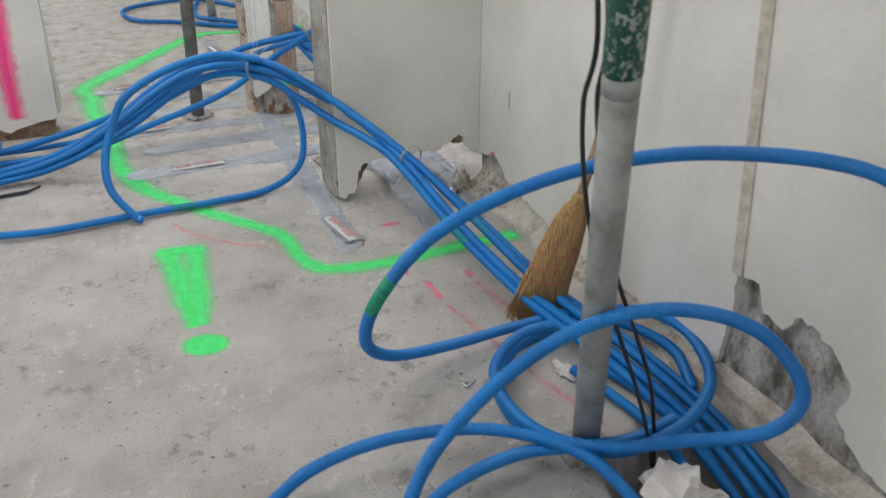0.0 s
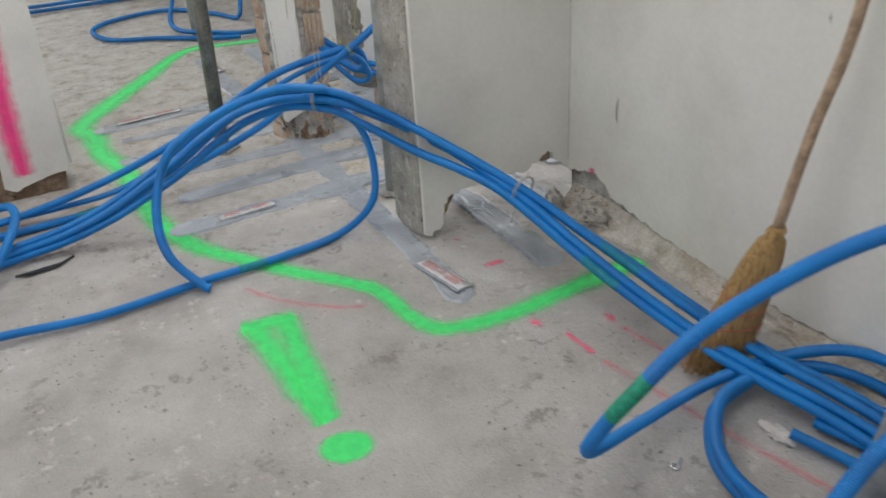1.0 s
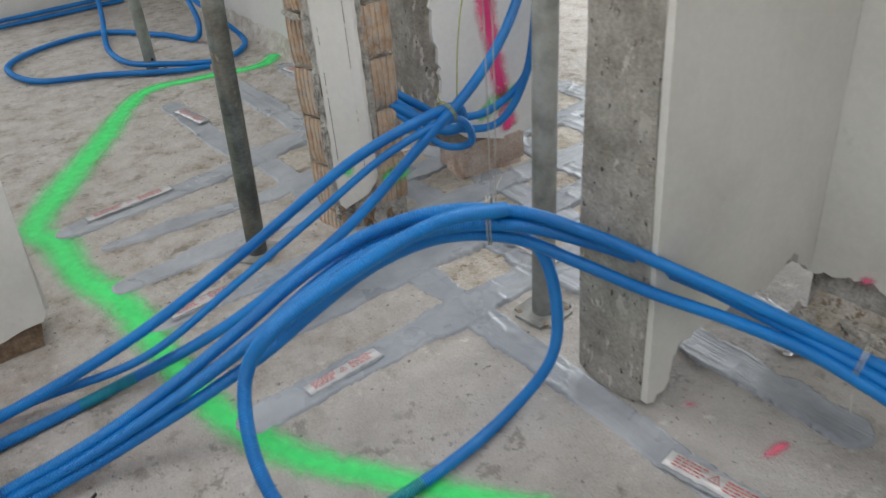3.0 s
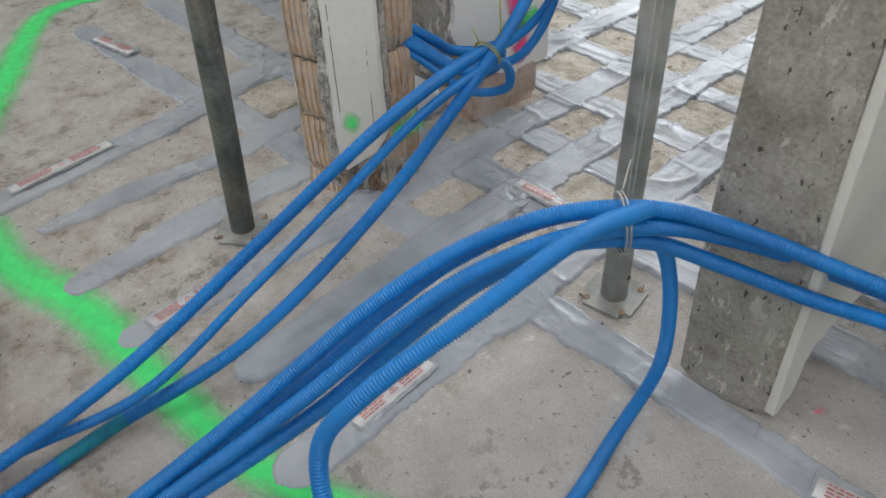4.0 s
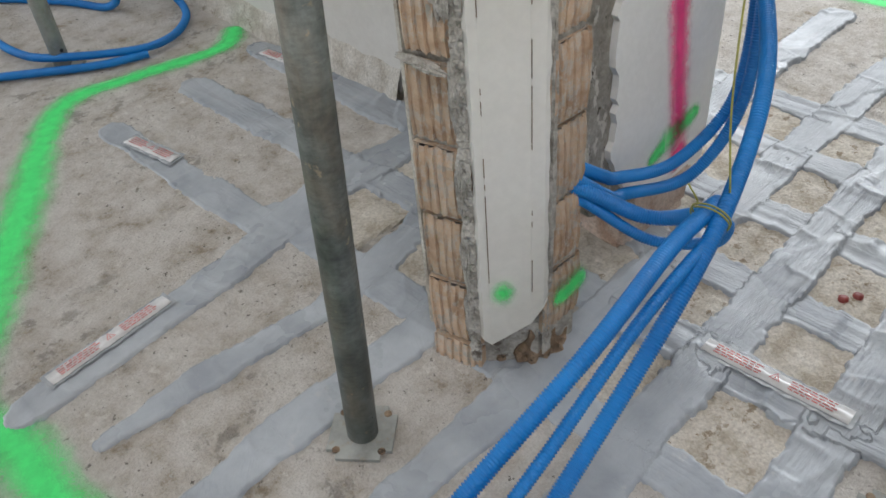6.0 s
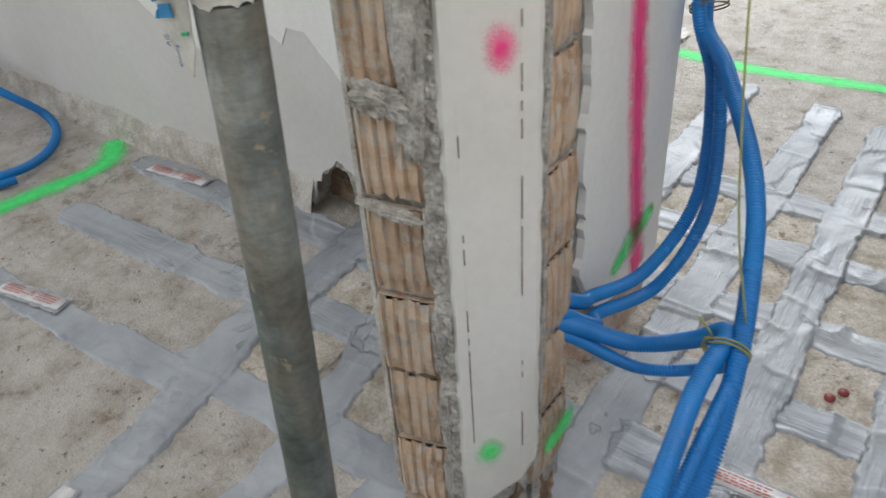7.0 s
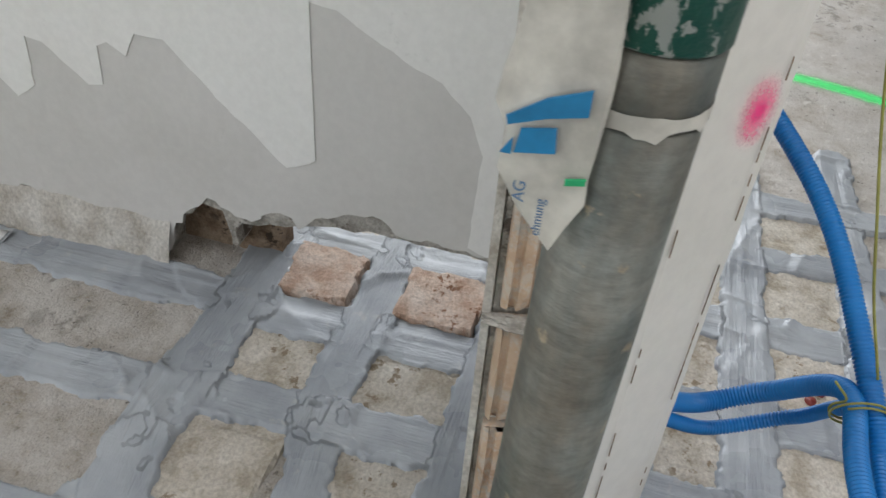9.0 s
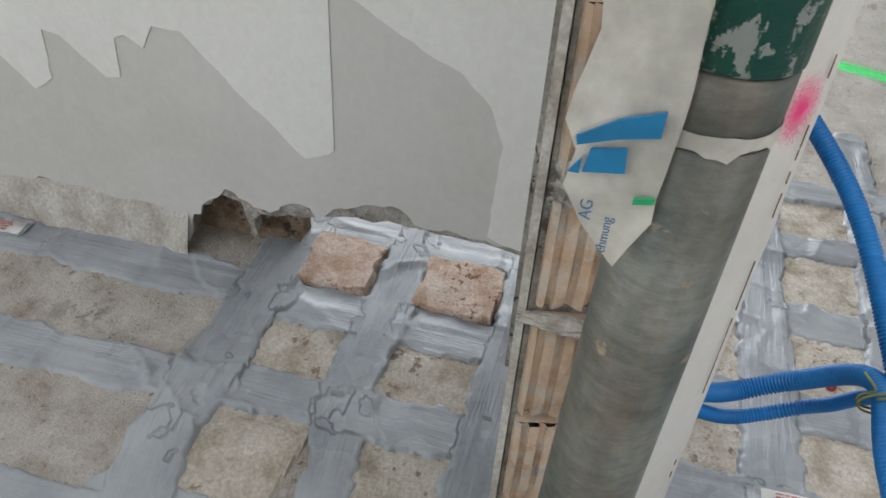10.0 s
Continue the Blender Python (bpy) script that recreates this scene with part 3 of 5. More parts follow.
coat = ragged([(7.3, 0.60), (6.2, 0.66), (5.581, 0.539), (5.310, 0.580), (5.134, 0.469), (5.007, 0.439), (4.915, 0.345), (4.868, 0.379), (4.860, 0.483), (4.824, 0.478), (4.740, 0.404), (4.708, 0.410), (4.703, 0.492), (4.680, 0.503), (4.644, 0.481),
               (4.617, 0.530), (4.560, 0.529), (4.450, 0.415), (4.334, 0.306), (4.286, 0.326)], 0.002, 0.02, 3) + [(4.274, 0.336), (4.272, 0.648)] + \
    ragged([(4.268, 0.648), (4.224, 0.642), (4.105, 0.573), (4.035, 0.544), (3.982, 0.491), (3.954, 0.417), (3.962, 0.298), (3.966, 0.208), (3.942, 0.197)], 0.002, 0.02, 4)
wall_part("white_coat", "x", 1.2895, 0.0025, coat + [(3.86, 0.182), (3.86, TOP), (7.3, TOP)], BRIGHT, w, "white coat of plaster torn along its lower edge")
bm = bmesh.new()
box(bm, 1.372, 1.432, 4.40, 4.66, -0.01, 0.21)
part("hole_back", bm, EARTH, w, "brown clay inside the broken hole")
yy = np.linspace(4.62, 7.3, 160)
verts, faces = [], []
for k, y in enumerate(yy):
    d = 0.03 + 0.02 * float(vnoise(y, 0.3, 9, 21)) + 0.01 * float(vnoise(y, 0.6, 33, 22))
    verts += [(1.2940, y, 0.105 + 0.02 * float(vnoise(y, 0.2, 14, 23))), (1.2820 - d * 0.2, y, 0.055 + 0.03 * float(vnoise(y, 0.4, 26, 24))), (1.2780 - d * 0.6, y, -0.003)]
    if k:
        a = k * 3
        faces += [(a - 3, a, a + 1, a - 2), (a - 2, a + 1, a + 2, a - 1)]
raw("mortar_skirt", verts, faces, PALE, w, "crumbled mortar at the wall foot", True)

# the pier at the end of that wall
w = structure("pier", "white plastered wall end with a pink line")
wall_part("pier_core", "y", 3.712, 0.155, ragged([(0.995, 0.30), (1.009, 0.17), (1.145, 0.13), (1.236, 0.10), (1.391, 0.09)], 0.008, 0.03, 5) + [(1.400, TOP), (0.995, TOP)], BARE, w, "bare grey mortar strip")
edge = ragged([(1.145, 0.16), (1.100, 0.22), (1.054, 0.30), (1.068, 0.42), (1.045, 0.55), (1.059, 0.7), (1.045, 0.9), (1.054, 1.2)], 0.007, 0.02, 6)
wall_part("pier_plaster", "y", 3.697, 0.015, [(1.436, 0.11), (1.327, 0.10), (1.236, 0.13)] + edge + [(1.054, TOP), (1.436, TOP)], BRIGHT, w)
bm = bmesh.new()
box(bm, 1.400, 1.436, 3.712, 3.867, 0.10, TOP)
part("pier_side", bm, PLASTER, w)
bm = bmesh.new()
box(bm, 1.145, 1.391, 3.702, 3.862, -0.01, 0.13)
bmesh.ops.bevel(bm, geom=bm.edges[:], offset=0.02, segments=2)
for v in bm.verts:
    v.co += Vector((noise.noise(v.co * 30), noise.noise(v.co * 30 + Vector((5, 0, 0))), 0)) * 0.02
part("brick_foot", bm, TERRACOTTA, w, "broken clay brick under the plaster")

# the stub wall beside the steel prop
w = structure("wall_stub", "white plastered stub wall with a bare end and broken foot")
foot = ragged([(1.335, 0.125), (1.31, 0.15), (1.263, 0.20), (1.225, 0.20), (1.184, 0.16), (1.004, 0.155), (0.95, 0.15), (0.873, 0.138), (0.85, 0.07), (0.835, 0.03), (0.81, 0.012)], 0.011, 0.012, 7)
wall_part("plaster_face", "y", 2.55, 0.018, foot + [(0.788, 0.02), (0.786, TOP), (1.335, TOP)], PLASTER, w)
inner = ragged([(1.40, 0.14), (1.2, 0.18), (0.98, 0.165), (0.90, 0.15), (0.87, 0.08), (0.85, 0.03), (0.80, 0.02)], 0.008, 0.02, 8)
wall_part("wall_core", "y", 2.568, 0.15, inner + [(0.80, TOP), (1.40, TOP)], EARTH, w, "brown broken clay under the wall")
wall_part("far_plaster", "y", 2.718, 0.018, inner + [(0.795, TOP), (1.40, TOP)], PLASTER, w)
wall_part("bare_end", "x", 0.784, 0.02, ragged([(2.568, 0.02), (2.60, 0.005), (2.68, 0.004), (2.737, 0.03)], 0.006, 0.02, 9) + [(2.742, 0.4), (2.73, 0.8), (2.738, TOP), (2.566, TOP), (2.562, 1.2), (2.57, 0.7), (2.563, 0.3)], BARE, w, "bare brown render with white flecks")

for ob in w.children:
    for v in ob.data.vertices:
        if v.co.x < 0.83:
            v.co.x -= 0.008 + 0.11 * max(0.0, v.co.y - 2.56)

# the wall along the near room
w = structure("wall_near", "white plastered wall with a vertical seam and broken patch")
skin = ragged([(2.55, 0.12), (2.4, 0.16), (2.3, 0.10), (2.05, 0.07), (1.75, 0.05), (1.5, 0.06), (1.25, 0.05), (1.14, 0.07), (1.125, 0.25), (1.13, 0.33), (1.06, 0.34), (1.03, 0.28), (0.97, 0.27), (0.93, 0.33), (0.84, 0.31), (0.77, 0.25), (0.79, 0.17), (0.70, 0.10),
               (0.55, 0.06), (0.2, 0.06), (-3.0, 0.05)], 0.007, 0.018, 10)
wall_part("plaster_skin", "x", 1.335, 0.016, skin + [(-3.0, TOP), (2.55, TOP)], PLASTER, w)
bm = bmesh.new()
box(bm, 1.351, 1.50, -3.0, 2.55, -0.25, TOP)
part("wall_core", bm, STAINED, w, "grey mortar with dark stains")
seam = [(1.110, 0.33), (1.142, 0.33), (1.20, 0.93), (1.36, TOP), (1.325, TOP), (1.165, 0.93)]
wall_part("seam", "x", 1.330, 0.005, seam, plain("seam_filler", (0.50, 0.45, 0.38), 0.8), w, "beige filled seam")
yy = np.linspace(-1.0, 2.53, 170)
verts, faces = [], []
for k, y in enumerate(yy):
    d = 0.032 + 0.035 * float(vnoise(y, 0.3, 6, 31)) + 0.025 * float(vnoise(y, 0.6, 25, 32)) + (0.03 * max(0, y - 1.9) / 0.6)
    h = 0.040 + 0.03 * float(vnoise(y, 0.2, 9, 33))
    verts += [(1.352, y, h + 0.03), (1.325, y, h), (1.33 - d * 0.5, y, h * (0.55 + 0.3 * float(vnoise(y, 0.9, 30, 34)))), (1.33 - d, y, 0.012), (1.325 - d, y, -0.004)]
    if k:
        a = k * 5
        faces += [(a - 5 + j, a + j, a + j + 1, a - 4 + j) for j in range(4)]
raw("mortar_skirt", verts, faces, SCREED, w, "crumbling mortar along the foot")

for ob in w.children:
    for v in ob.data.vertices:
        v.co.x += 0.03 * max(0.0, 2.55 - v.co.y)

# the wall on the other side of the opening
w = structure("wall_west", "white plastered wall end with torn brick edge")
foot = ragged([(-0.454, 0.059), (-0.412, 0.037), (-0.357, 0.057), (-0.293, 0.071), (-0.223, 0.080)], 0.005, 0.02, 12)
wall_part("plaster_face", "y", 3.70, 0.016, foot + [(-0.209, 0.106), (-0.185, 0.614), (-0.195, TOP), (-0.335, TOP), (-0.382, 0.716), (-0.428, 0.303)], PLASTER, w)
wall_part("wall_core", "y", 3.716, 0.16, ragged([(-1.2, 0.0), (-0.554, 0.000), (-0.456, 0.000), (-0.242, 0.001)], 0.006, 0.03, 13) + [(-0.229, 0.064), (-0.213, TOP), (-4.0, TOP), (-4.0, 0.0)], EARTH, w, "brown brick behind the torn plaster")
wall_part("plaster_beyond", "y", 3.70, 0.016, [(-4.0, 0.06), (-0.62, 0.06), (-0.546, 0.080), (-0.509, 0.300), (-0.456, 0.719), (-0.395, TOP), (-4.0, TOP)], PLASTER, w)
bm = bmesh.new()
box(bm, -0.213, -0.197, 3.72, 3.89, 0.10, TOP)
part("plaster_end", bm, PLASTER, w)

# plain unseen walls added to close the place, with openings for the daylight lamps
def pierced(name, axis, at, thick, lo, hi, holes):
    w = structure(name, "plain white wall added out of view to close the room")
    spans, a = [], lo
    for h0, h1, z0, z1 in holes:
        spans += [(a, h0, 0, TOP), (h0, h1, 0, z0), (h0, h1, z1, TOP)]
        a = h1
    spans.append((a, hi, 0, TOP))
    for s0, s1, z0, z1 in spans:
        bm = bmesh.new()
        if axis == "x":
            box(bm, at, at + thick, s0, s1, z0, z1)
        else:
            box(bm, s0, s1, at, at + thick, z0, z1)
        part("wall_panel", bm, PLASTER, w)


pierced("wall_far_east", "x", 4.8, 0.2, -3, 9, [(3.1, 6.7, 0.8, 2.3)])
pierced("wall_far_west", "x", -4.0, 0.2, -3, 9, [(0.0, 3.4, 0.9, 2.3), (4.4, 7.2, 0.9, 2.3)])
pierced("wall_south", "y", -3.0, 0.2, -3.8, 4.8, [(-2.9, 0.5, 0.9, 2.3)])
pierced("wall_far_north", "y", 8.8, 0.2, -3.8, 4.8, [(-2.8, -0.4, 0.9, 2.3)])
w = structure("wall_north", "plain white wall behind the far coil")
bm = bmesh.new()
box(bm, 0.25, 1.29, 7.3, 7.45, 0.05, TOP)
part("wall_panel", bm, PLASTER, w)
bm = bmesh.new()
box(bm, -4.0, 5.0, -3.0, 9.0, TOP, TOP + 0.15)
tagged(part("ceiling", bm, PLASTER), "plain pale ceiling slab", "ceiling", kind="structure")

# ---- the brick column ----
column = tagged(empty("brick_column"), "stripped clay brick column with a chamfered white plaster corner", "column")
column.location = (-0.015, 0.013, 0)
bm = bmesh.new()
plan = [(0.662, 3.803), (0.686, 3.70), (0.765, 3.618), (0.868, 3.612), (0.868, 3.803)]
lo = [bm.verts.new((x, y, -0.02)) for x, y in plan]
hi = [bm.verts.new((x, y, TOP)) for x, y in plan]
bm.faces.new(lo[::-1])
bm.faces.new(hi)
for k in range(5):
    bm.faces.new((lo[k - 1], lo[k], hi[k], hi[k - 1]))
bmesh.ops.recalc_face_normals(bm, faces=bm.faces)
part("mortar_core", bm, MORTAR, column)


def grooved_brick(length, height, grooves, seed):
    """A brick face with upright grooves, its length along x, its face at y = 0 looking to -y."""
    rng = random.Random(seed)
    xs, ds = [0.0], [0.004]
    pitch = length / grooves
    for g in range(grooves):
        c = (g + 0.5) * pitch + rng.uniform(-0.001, 0.001)
        xs += [c - 0.0042, c - 0.0025, c + 0.0025, c + 0.0042]
        ds += [0.0, 0.0042, 0.0042, 0.0]
    xs, ds = xs + [length], ds + [0.004]
    zs = np.linspace(0, height, 6)
    verts, faces = [], []
    for k, z in enumerate(zs):
        for x, d in zip(xs, ds):
            chip = 0.004 * rng.random() ** 3 + (0.004 if k in (0, 5) else 0)
            verts.append((x, d + chip, z + (rng.uniform(-0.003, 0.003) if k in (0, 5) else 0)))
    n = len(xs)
    for k in range(5):
        faces += [(k * n + j, k * n + j + 1, (k + 1) * n + j + 1, (k + 1) * n + j) for j in range(n - 1)]
    b = len(verts)
    verts += [(0, 0.03, 0), (length, 0.03, 0), (length, 0.03, height), (0, 0.03, height)]
    faces += [(0, b, b + 1, n - 1), (5 * n, 6 * n - 1, b + 2, b + 3)]
    faces += [tuple([b, b + 3] + [k * n for k in range(5, -1, -1)]), tuple([b + 2, b + 1] + [k * n + n - 1 for k in range(6)])]
    m = bpy.data.meshes.new("brick")
    m.from_pydata(verts, [], faces)
    m.materials.append(BRICK)
    return m


LEFT_BRICKS = [grooved_brick(0.110, 0.141, 6, s) for s in range(4)]
RIGHT_BRICKS = [grooved_brick(0.108, 0.141, 6, s + 9) for s in range(4)]
for k in range(-1, 16):
    z = 0.066 + k * 0.154
    ob = new("brick", LEFT_BRICKS[k % 4])
    ob.parent = column
    ob.matrix_basis = pose(0.645 + 0.003 * math.sin(k * 2.1), 3.793, z, 0, 0, -75)
    if k < 0:
        continue
    ob = new("brick", RIGHT_BRICKS[(k * 3) % 4])
    ob.parent = column
    ob.matrix_basis = pose(0.768, 3.602 + 0.003 * math.sin(k * 1.7), z + 0.02)

# the plaster corner: two narrow returns and the chamfer between them
bm = bmesh.new()
profile = [(0.702, 3.702), (0.673, 3.684), (0.672, 3.674), (0.681, 3.662), (0.738, 3.611), (0.760, 3.599), (0.770, 3.599), (0.774, 3.625), (0.760, 3.650)]
rng = random.Random(4)
zs = [0.085] + [0.10 + 0.025 * k for k in range(100)]
rings = []
for k, z in enumerate(zs):
    ring = []
    for j, (x, y) in enumerate(profile):
        a = 0.002 if j in (1, 6) else (0.0006 if j in (2, 5) else 0.0)
        bottom = (0.028, 0.02, 0.012, 0.0, 0.05, 0.085, 0.10, 0.10, 0.04)[j] if k == 0 else 0
        ring.append(bm.verts.new((x + rng.uniform(-a, a), y + rng.uniform(-a, a), max(z, 0.085 + bottom, 0.0) if k == 0 else max(z, 0.086 + (0.028, 0.02, 0.012, 0.0, 0.05, 0.085, 0.10, 0.10, 0.04)[j]))))
    rings.append(ring)
for a, b in zip(rings, rings[1:]):
    for j in range(len(profile)):
        bm.faces.new((a[j - 1], a[j], b[j], b[j - 1]))
bm.faces.new(rings[0][::-1])
bmesh.ops.recalc_face_normals(bm, faces=bm.faces)
part("plaster_corner", bm, PLASTER, column, "white chamfered plaster corner")
bm = bmesh.new()
box(bm, 0.657, 0.868, 3.804, 3.812, 0.07, TOP)
part("plaster_remnant", bm, PALE, column, "thin plaster left on the far side")
# dark cracks along the two bends
for (x, y), spans in (((0.6795, 3.6605), [(0.25, 0.52), (0.60, 0.66), (0.76, 0.79)]), ((0.7375, 3.6085), [(0.22, 0.30), (0.36, 0.41), (0.53, 0.72), (0.76, 0.87), (0.91, 0.93), (0.99, 1.06)])):
    for z0, z1 in spans:
        bm = bmesh.new()
        n = max(2, int((z1 - z0) / 0.012))
        for k in range(n):
            if rng.random() < 0.85:
                z = z0 + (z1 - z0) * k / n
                box(bm, x - 0.0006, x + 0.0005, y - 0.0006, y + 0.0005, z, z + (z1 - z0) / n * rng.uniform(0.8, 1.15))
        part("crack", bm, EARTH, column)
# mortar crusts over the bricks
for k, (x, y, z, r, h) in enumerate([(0.662, 3.714, 0.80, 0.020, 0.05), (0.662, 3.708, 0.93, 0.024, 0.11), (0.667, 3.703, 0.62, 0.009, 0.06), (0.667, 3.703, 0.45, 0.009, 0.06), (0.667, 3.703, 0.30, 0.009, 0.06),
                                     (0.667, 3.703, 0.15, 0.009, 0.06), (0.652, 3.755, 0.825, 0.045, 0.022), (0.652, 3.755, 0.668, 0.05, 0.008), (0.784, 3.606, 0.5, 0.010, 0.25), (0.784, 3.606, 0.9, 0.010, 0.2)]):
    bm = bmesh.new()
    bmesh.ops.create_icosphere(bm, subdivisions=4, radius=1)
    for v in bm.verts:
        q = v.co * 2.6 + Vector((k * 3, 0, 0))
        s = 1 + 0.45 * noise.noise(q) + 0.22 * noise.noise(q * 4) + 0.12 * noise.noise(q * 11)
        v.co = Vector((x + v.co.x * s * (0.009 if k not in (8, 9) else r), y + v.co.y * s * (r if k not in (8, 9) else 0.007), z + v.co.z * s * h))
    part("mortar_crust", bm, MORTAR, column, "", False)
bm = bmesh.new()
bmesh.ops.create_icosphere(bm, subdivisions=4, radius=1)
for v in bm.verts:
    q = v.co * 3
    s = 1 + 0.4 * noise.noise(q) + 0.25 * noise.noise(q * 3.5)
    v.co = Vector((0.795 + v.co.x * 0.075 * s, 3.665 + v.co.y * 0.06 * s, -0.005 + max(v.co.z, -0.2) * 0.085 * s))
part("rubble_foot", bm, EARTH, column, "broken brown brick at the foot")
# rough mortar beside the plaster, on both stripped faces
for x0, y0, x1, y1, ox, oy, seed in ((0.664, 3.705, 0.671, 3.681, -1, -0.3, 1), (0.764, 3.606, 0.790, 3.604, -0.2, -1, 2)):
    m, n = 14, 330
    verts, faces = [], []
    for r in range(n):
        z = 0.03 + r * 0.0042
        edge = 0.35 * noise.noise(Vector((z * 22, seed, 0))) + 0.25 * noise.noise(Vector((z * 60, seed, 2)))
        for k in range(m):
            f = k / (m - 1)
            g = f if k else max(-0.3, edge * 0.8)
            if seed == 2:
                g = f if k < m - 1 else 1 + edge * 0.6
            p3 = Vector((x0 + (x1 - x0) * g, y0 + (y1 - y0) * g, z))
            h = 0.0035 * noise.noise(p3 * 55) + 0.0035 * noise.noise(p3 * 140) + 0.002 * noise.noise(p3 * 300) - (0.006 if (k == 0 and seed == 1) or (k == m - 1 and seed == 2) else 0)
            verts.append(p3 + Vector((ox, oy, 0)) * h)
    for r in range(n - 1):
        faces += [(r * m + k, r * m + k + 1, r * m + m + k + 1, r * m + m + k) for k in range(m - 1)]
    raw("mortar_band", verts, faces, MORTAR, column, "rough crumbled mortar")

# ---- steel props ----
def steel_prop(base, top, label, collar=0.97, with_green=True, plate_turn=20, steel=STEEL, bore=0.029):
    prop = tagged(empty("steel_prop"), label, "steel prop", group="steel props")
    b, tp = Vector((base[0], base[1], 0)), Vector((top[0], top[1], TOP))
    prop.location = b
    d = (tp - b)
    turn = d.to_track_quat("Z", "Y").to_matrix().to_4x4()
    L = d.length

    def shaft(name, z0, z1, r, mat, label=""):
        prof = [(r - 0.002, z0), (r, z0 + 0.002), (r, z1 - 0.002), (r - 0.002, z1)]
        verts, faces = [], []
        for rr, z in prof:
            for k in range(32):
                a = k / 32 * 2 * math.pi
                verts.append(turn @ Vector((rr * math.cos(a), rr * math.sin(a), z)))
        for j in range(3):
            faces += [(j * 32 + k, j * 32 + (k + 1) % 32, j * 32 + 32 + (k + 1) % 32, j * 32 + 32 + k) for k in range(32)]
        faces += [tuple(range(31, -1, -1)), tuple(range(96, 128))]
        return raw(name, verts, faces, mat, prop, label, True)

    shaft("outer_tube", 0.008, collar, bore, steel)
    if with_green:
        shaft("collar", collar, collar + 0.035, bore + 0.0005, steel)
        shaft("green_sleeve", collar + 0.035, collar + 0.30, bore + 0.0015, PROP_GREEN, "worn dark green enamel sleeve")
    shaft("inner_tube", collar + (0.30 if with_green else 0), L, 0.024, STEEL)
    bm = bmesh.new()
    box(bm, -0.062, 0.062, -0.062, 0.062, 0.001, 0.009)
    bmesh.ops.bevel(bm, geom=[e for e in bm.edges if abs(e.verts[0].co.z - e.verts[1].co.z) > 0.004], offset=0.02, segments=4, affect="EDGES")
    bmesh.ops.rotate(bm, verts=bm.verts, cent=(0, 0, 0), matrix=Matrix.Rotation(radians(plate_turn), 3, "Z"))
    plate = part("base_plate", bm, DUSTY_STEEL, prop, "dusty steel foot plate")
    # solid dark discs stand for the shade inside the bolt holes
    for sx in (-1, 1):
        for sy in (-1, 1):
            bm = bmesh.new()
            bmesh.ops.create_cone(bm, cap_ends=True, segments=14, radius1=0.0075, radius2=0.0075, depth=0.002)
            bmesh.ops.translate(bm, verts=bm.verts, vec=Matrix.Rotation(radians(plate_turn), 3, "Z") @ Vector((sx * 0.043, sy * 0.043, 0.0095)))
            part("bolt_hole", bm, EARTH, plate)
    # a black plug draws the shade of the uncut pin opening
    bm = bmesh.new()
    bmesh.ops.create_cone(bm, cap_ends=True, segments=14, radius1=0.006, radius2=0.006, depth=0.004)
    bmesh.ops.rotate(bm, verts=bm.verts, cent=(0, 0, 0), matrix=Matrix.Rotation(radians(90), 3, "X"))
    bmesh.ops.translate(bm, verts=bm.verts, vec=Vector((0.004, -0.0285, 0.07)))
    part("pin_hole", bm, BLACK, prop)
    return prop


prop_c = steel_prop((0.391, 3.758), (0.485, 3.696), "galvanised steel prop beside the brick column with torn film", 1.021, True, 40, STEEL, 0.0295)
steel_prop((0.846, 2.968), (0.885, 2.945), "galvanised steel prop behind the stub wall", 1.2, False, 10, DUSTY_STEEL)
steel_prop((0.958, 1.047), (0.665, 0.627), "galvanised steel prop with green sleeve beside hanging cables", 0.90, True, 0, DUSTY_STEEL, 0.031)
steel_prop((0.699, 5.724), (0.699, 5.724), "galvanised steel prop beside the far conduit coil", 1.2, False, 30, DUSTY_STEEL)

# ---- blue corrugated conduits ----
def conduit(points, radius, label, bands=(), name="conduit"):
    """A corrugated plastic tube along a line through points, every 5 mm a rib."""
    line = spline(points, 0.00135)
    n = len(line)
    ribs = np.where((np.arange(n) // 2) % 2 == 0, radius, radius * 0.85)
    v, f = tube_mesh(line, ribs, 12)
    ob = raw(name, v, f, PIPE, None, "", True)
    tagged(ob, label, "conduit", "blue conduits")
    for a, b in bands:
        seg = line[int(a * n):int(b * n)]
        v, f = tube_mesh(seg, np.where((np.arange(len(seg)) // 2) % 2 == 0, radius * 1.012, radius * 0.862), 12)
        raw("paint_band", v, f, GREEN_BAND, ob, "green overspray on the tube", True)
    return ob


THICK, THIN = 0.0148, 0.0110
LABEL_RUN = "blue corrugated conduit rising from the floor to the brick column"
conduit([(-0.95, 3.38, 0.02), (-0.665, 3.426, 0.03), (-0.397, 3.406, 0.059), (-0.074, 3.389, 0.132), (0.249, 3.399, 0.240), (0.542, 3.367, 0.386), (0.778, 3.386, 0.427), (0.905, 3.388, 0.429), (0.964, 3.454, 0.337), (0.944, 3.541, 0.303), (0.856, 3.626, 0.375), (0.780, 3.670, 0.40)], THICK, LABEL_RUN)
conduit([(-0.95, 3.42, 0.045), (-0.592, 3.464, 0.03), (-0.286, 3.434, 0.044), (-0.056, 3.349, 0.098), (0.189, 3.342, 0.196), (0.420, 3.342, 0.294), (0.657, 3.351, 0.385), (0.879, 3.360, 0.412), (0.961, 3.405, 0.304), (0.938, 3.521, 0.261), (0.855, 3.626, 0.354), (0.780, 3.670, 0.40)], THIN, LABEL_RUN)
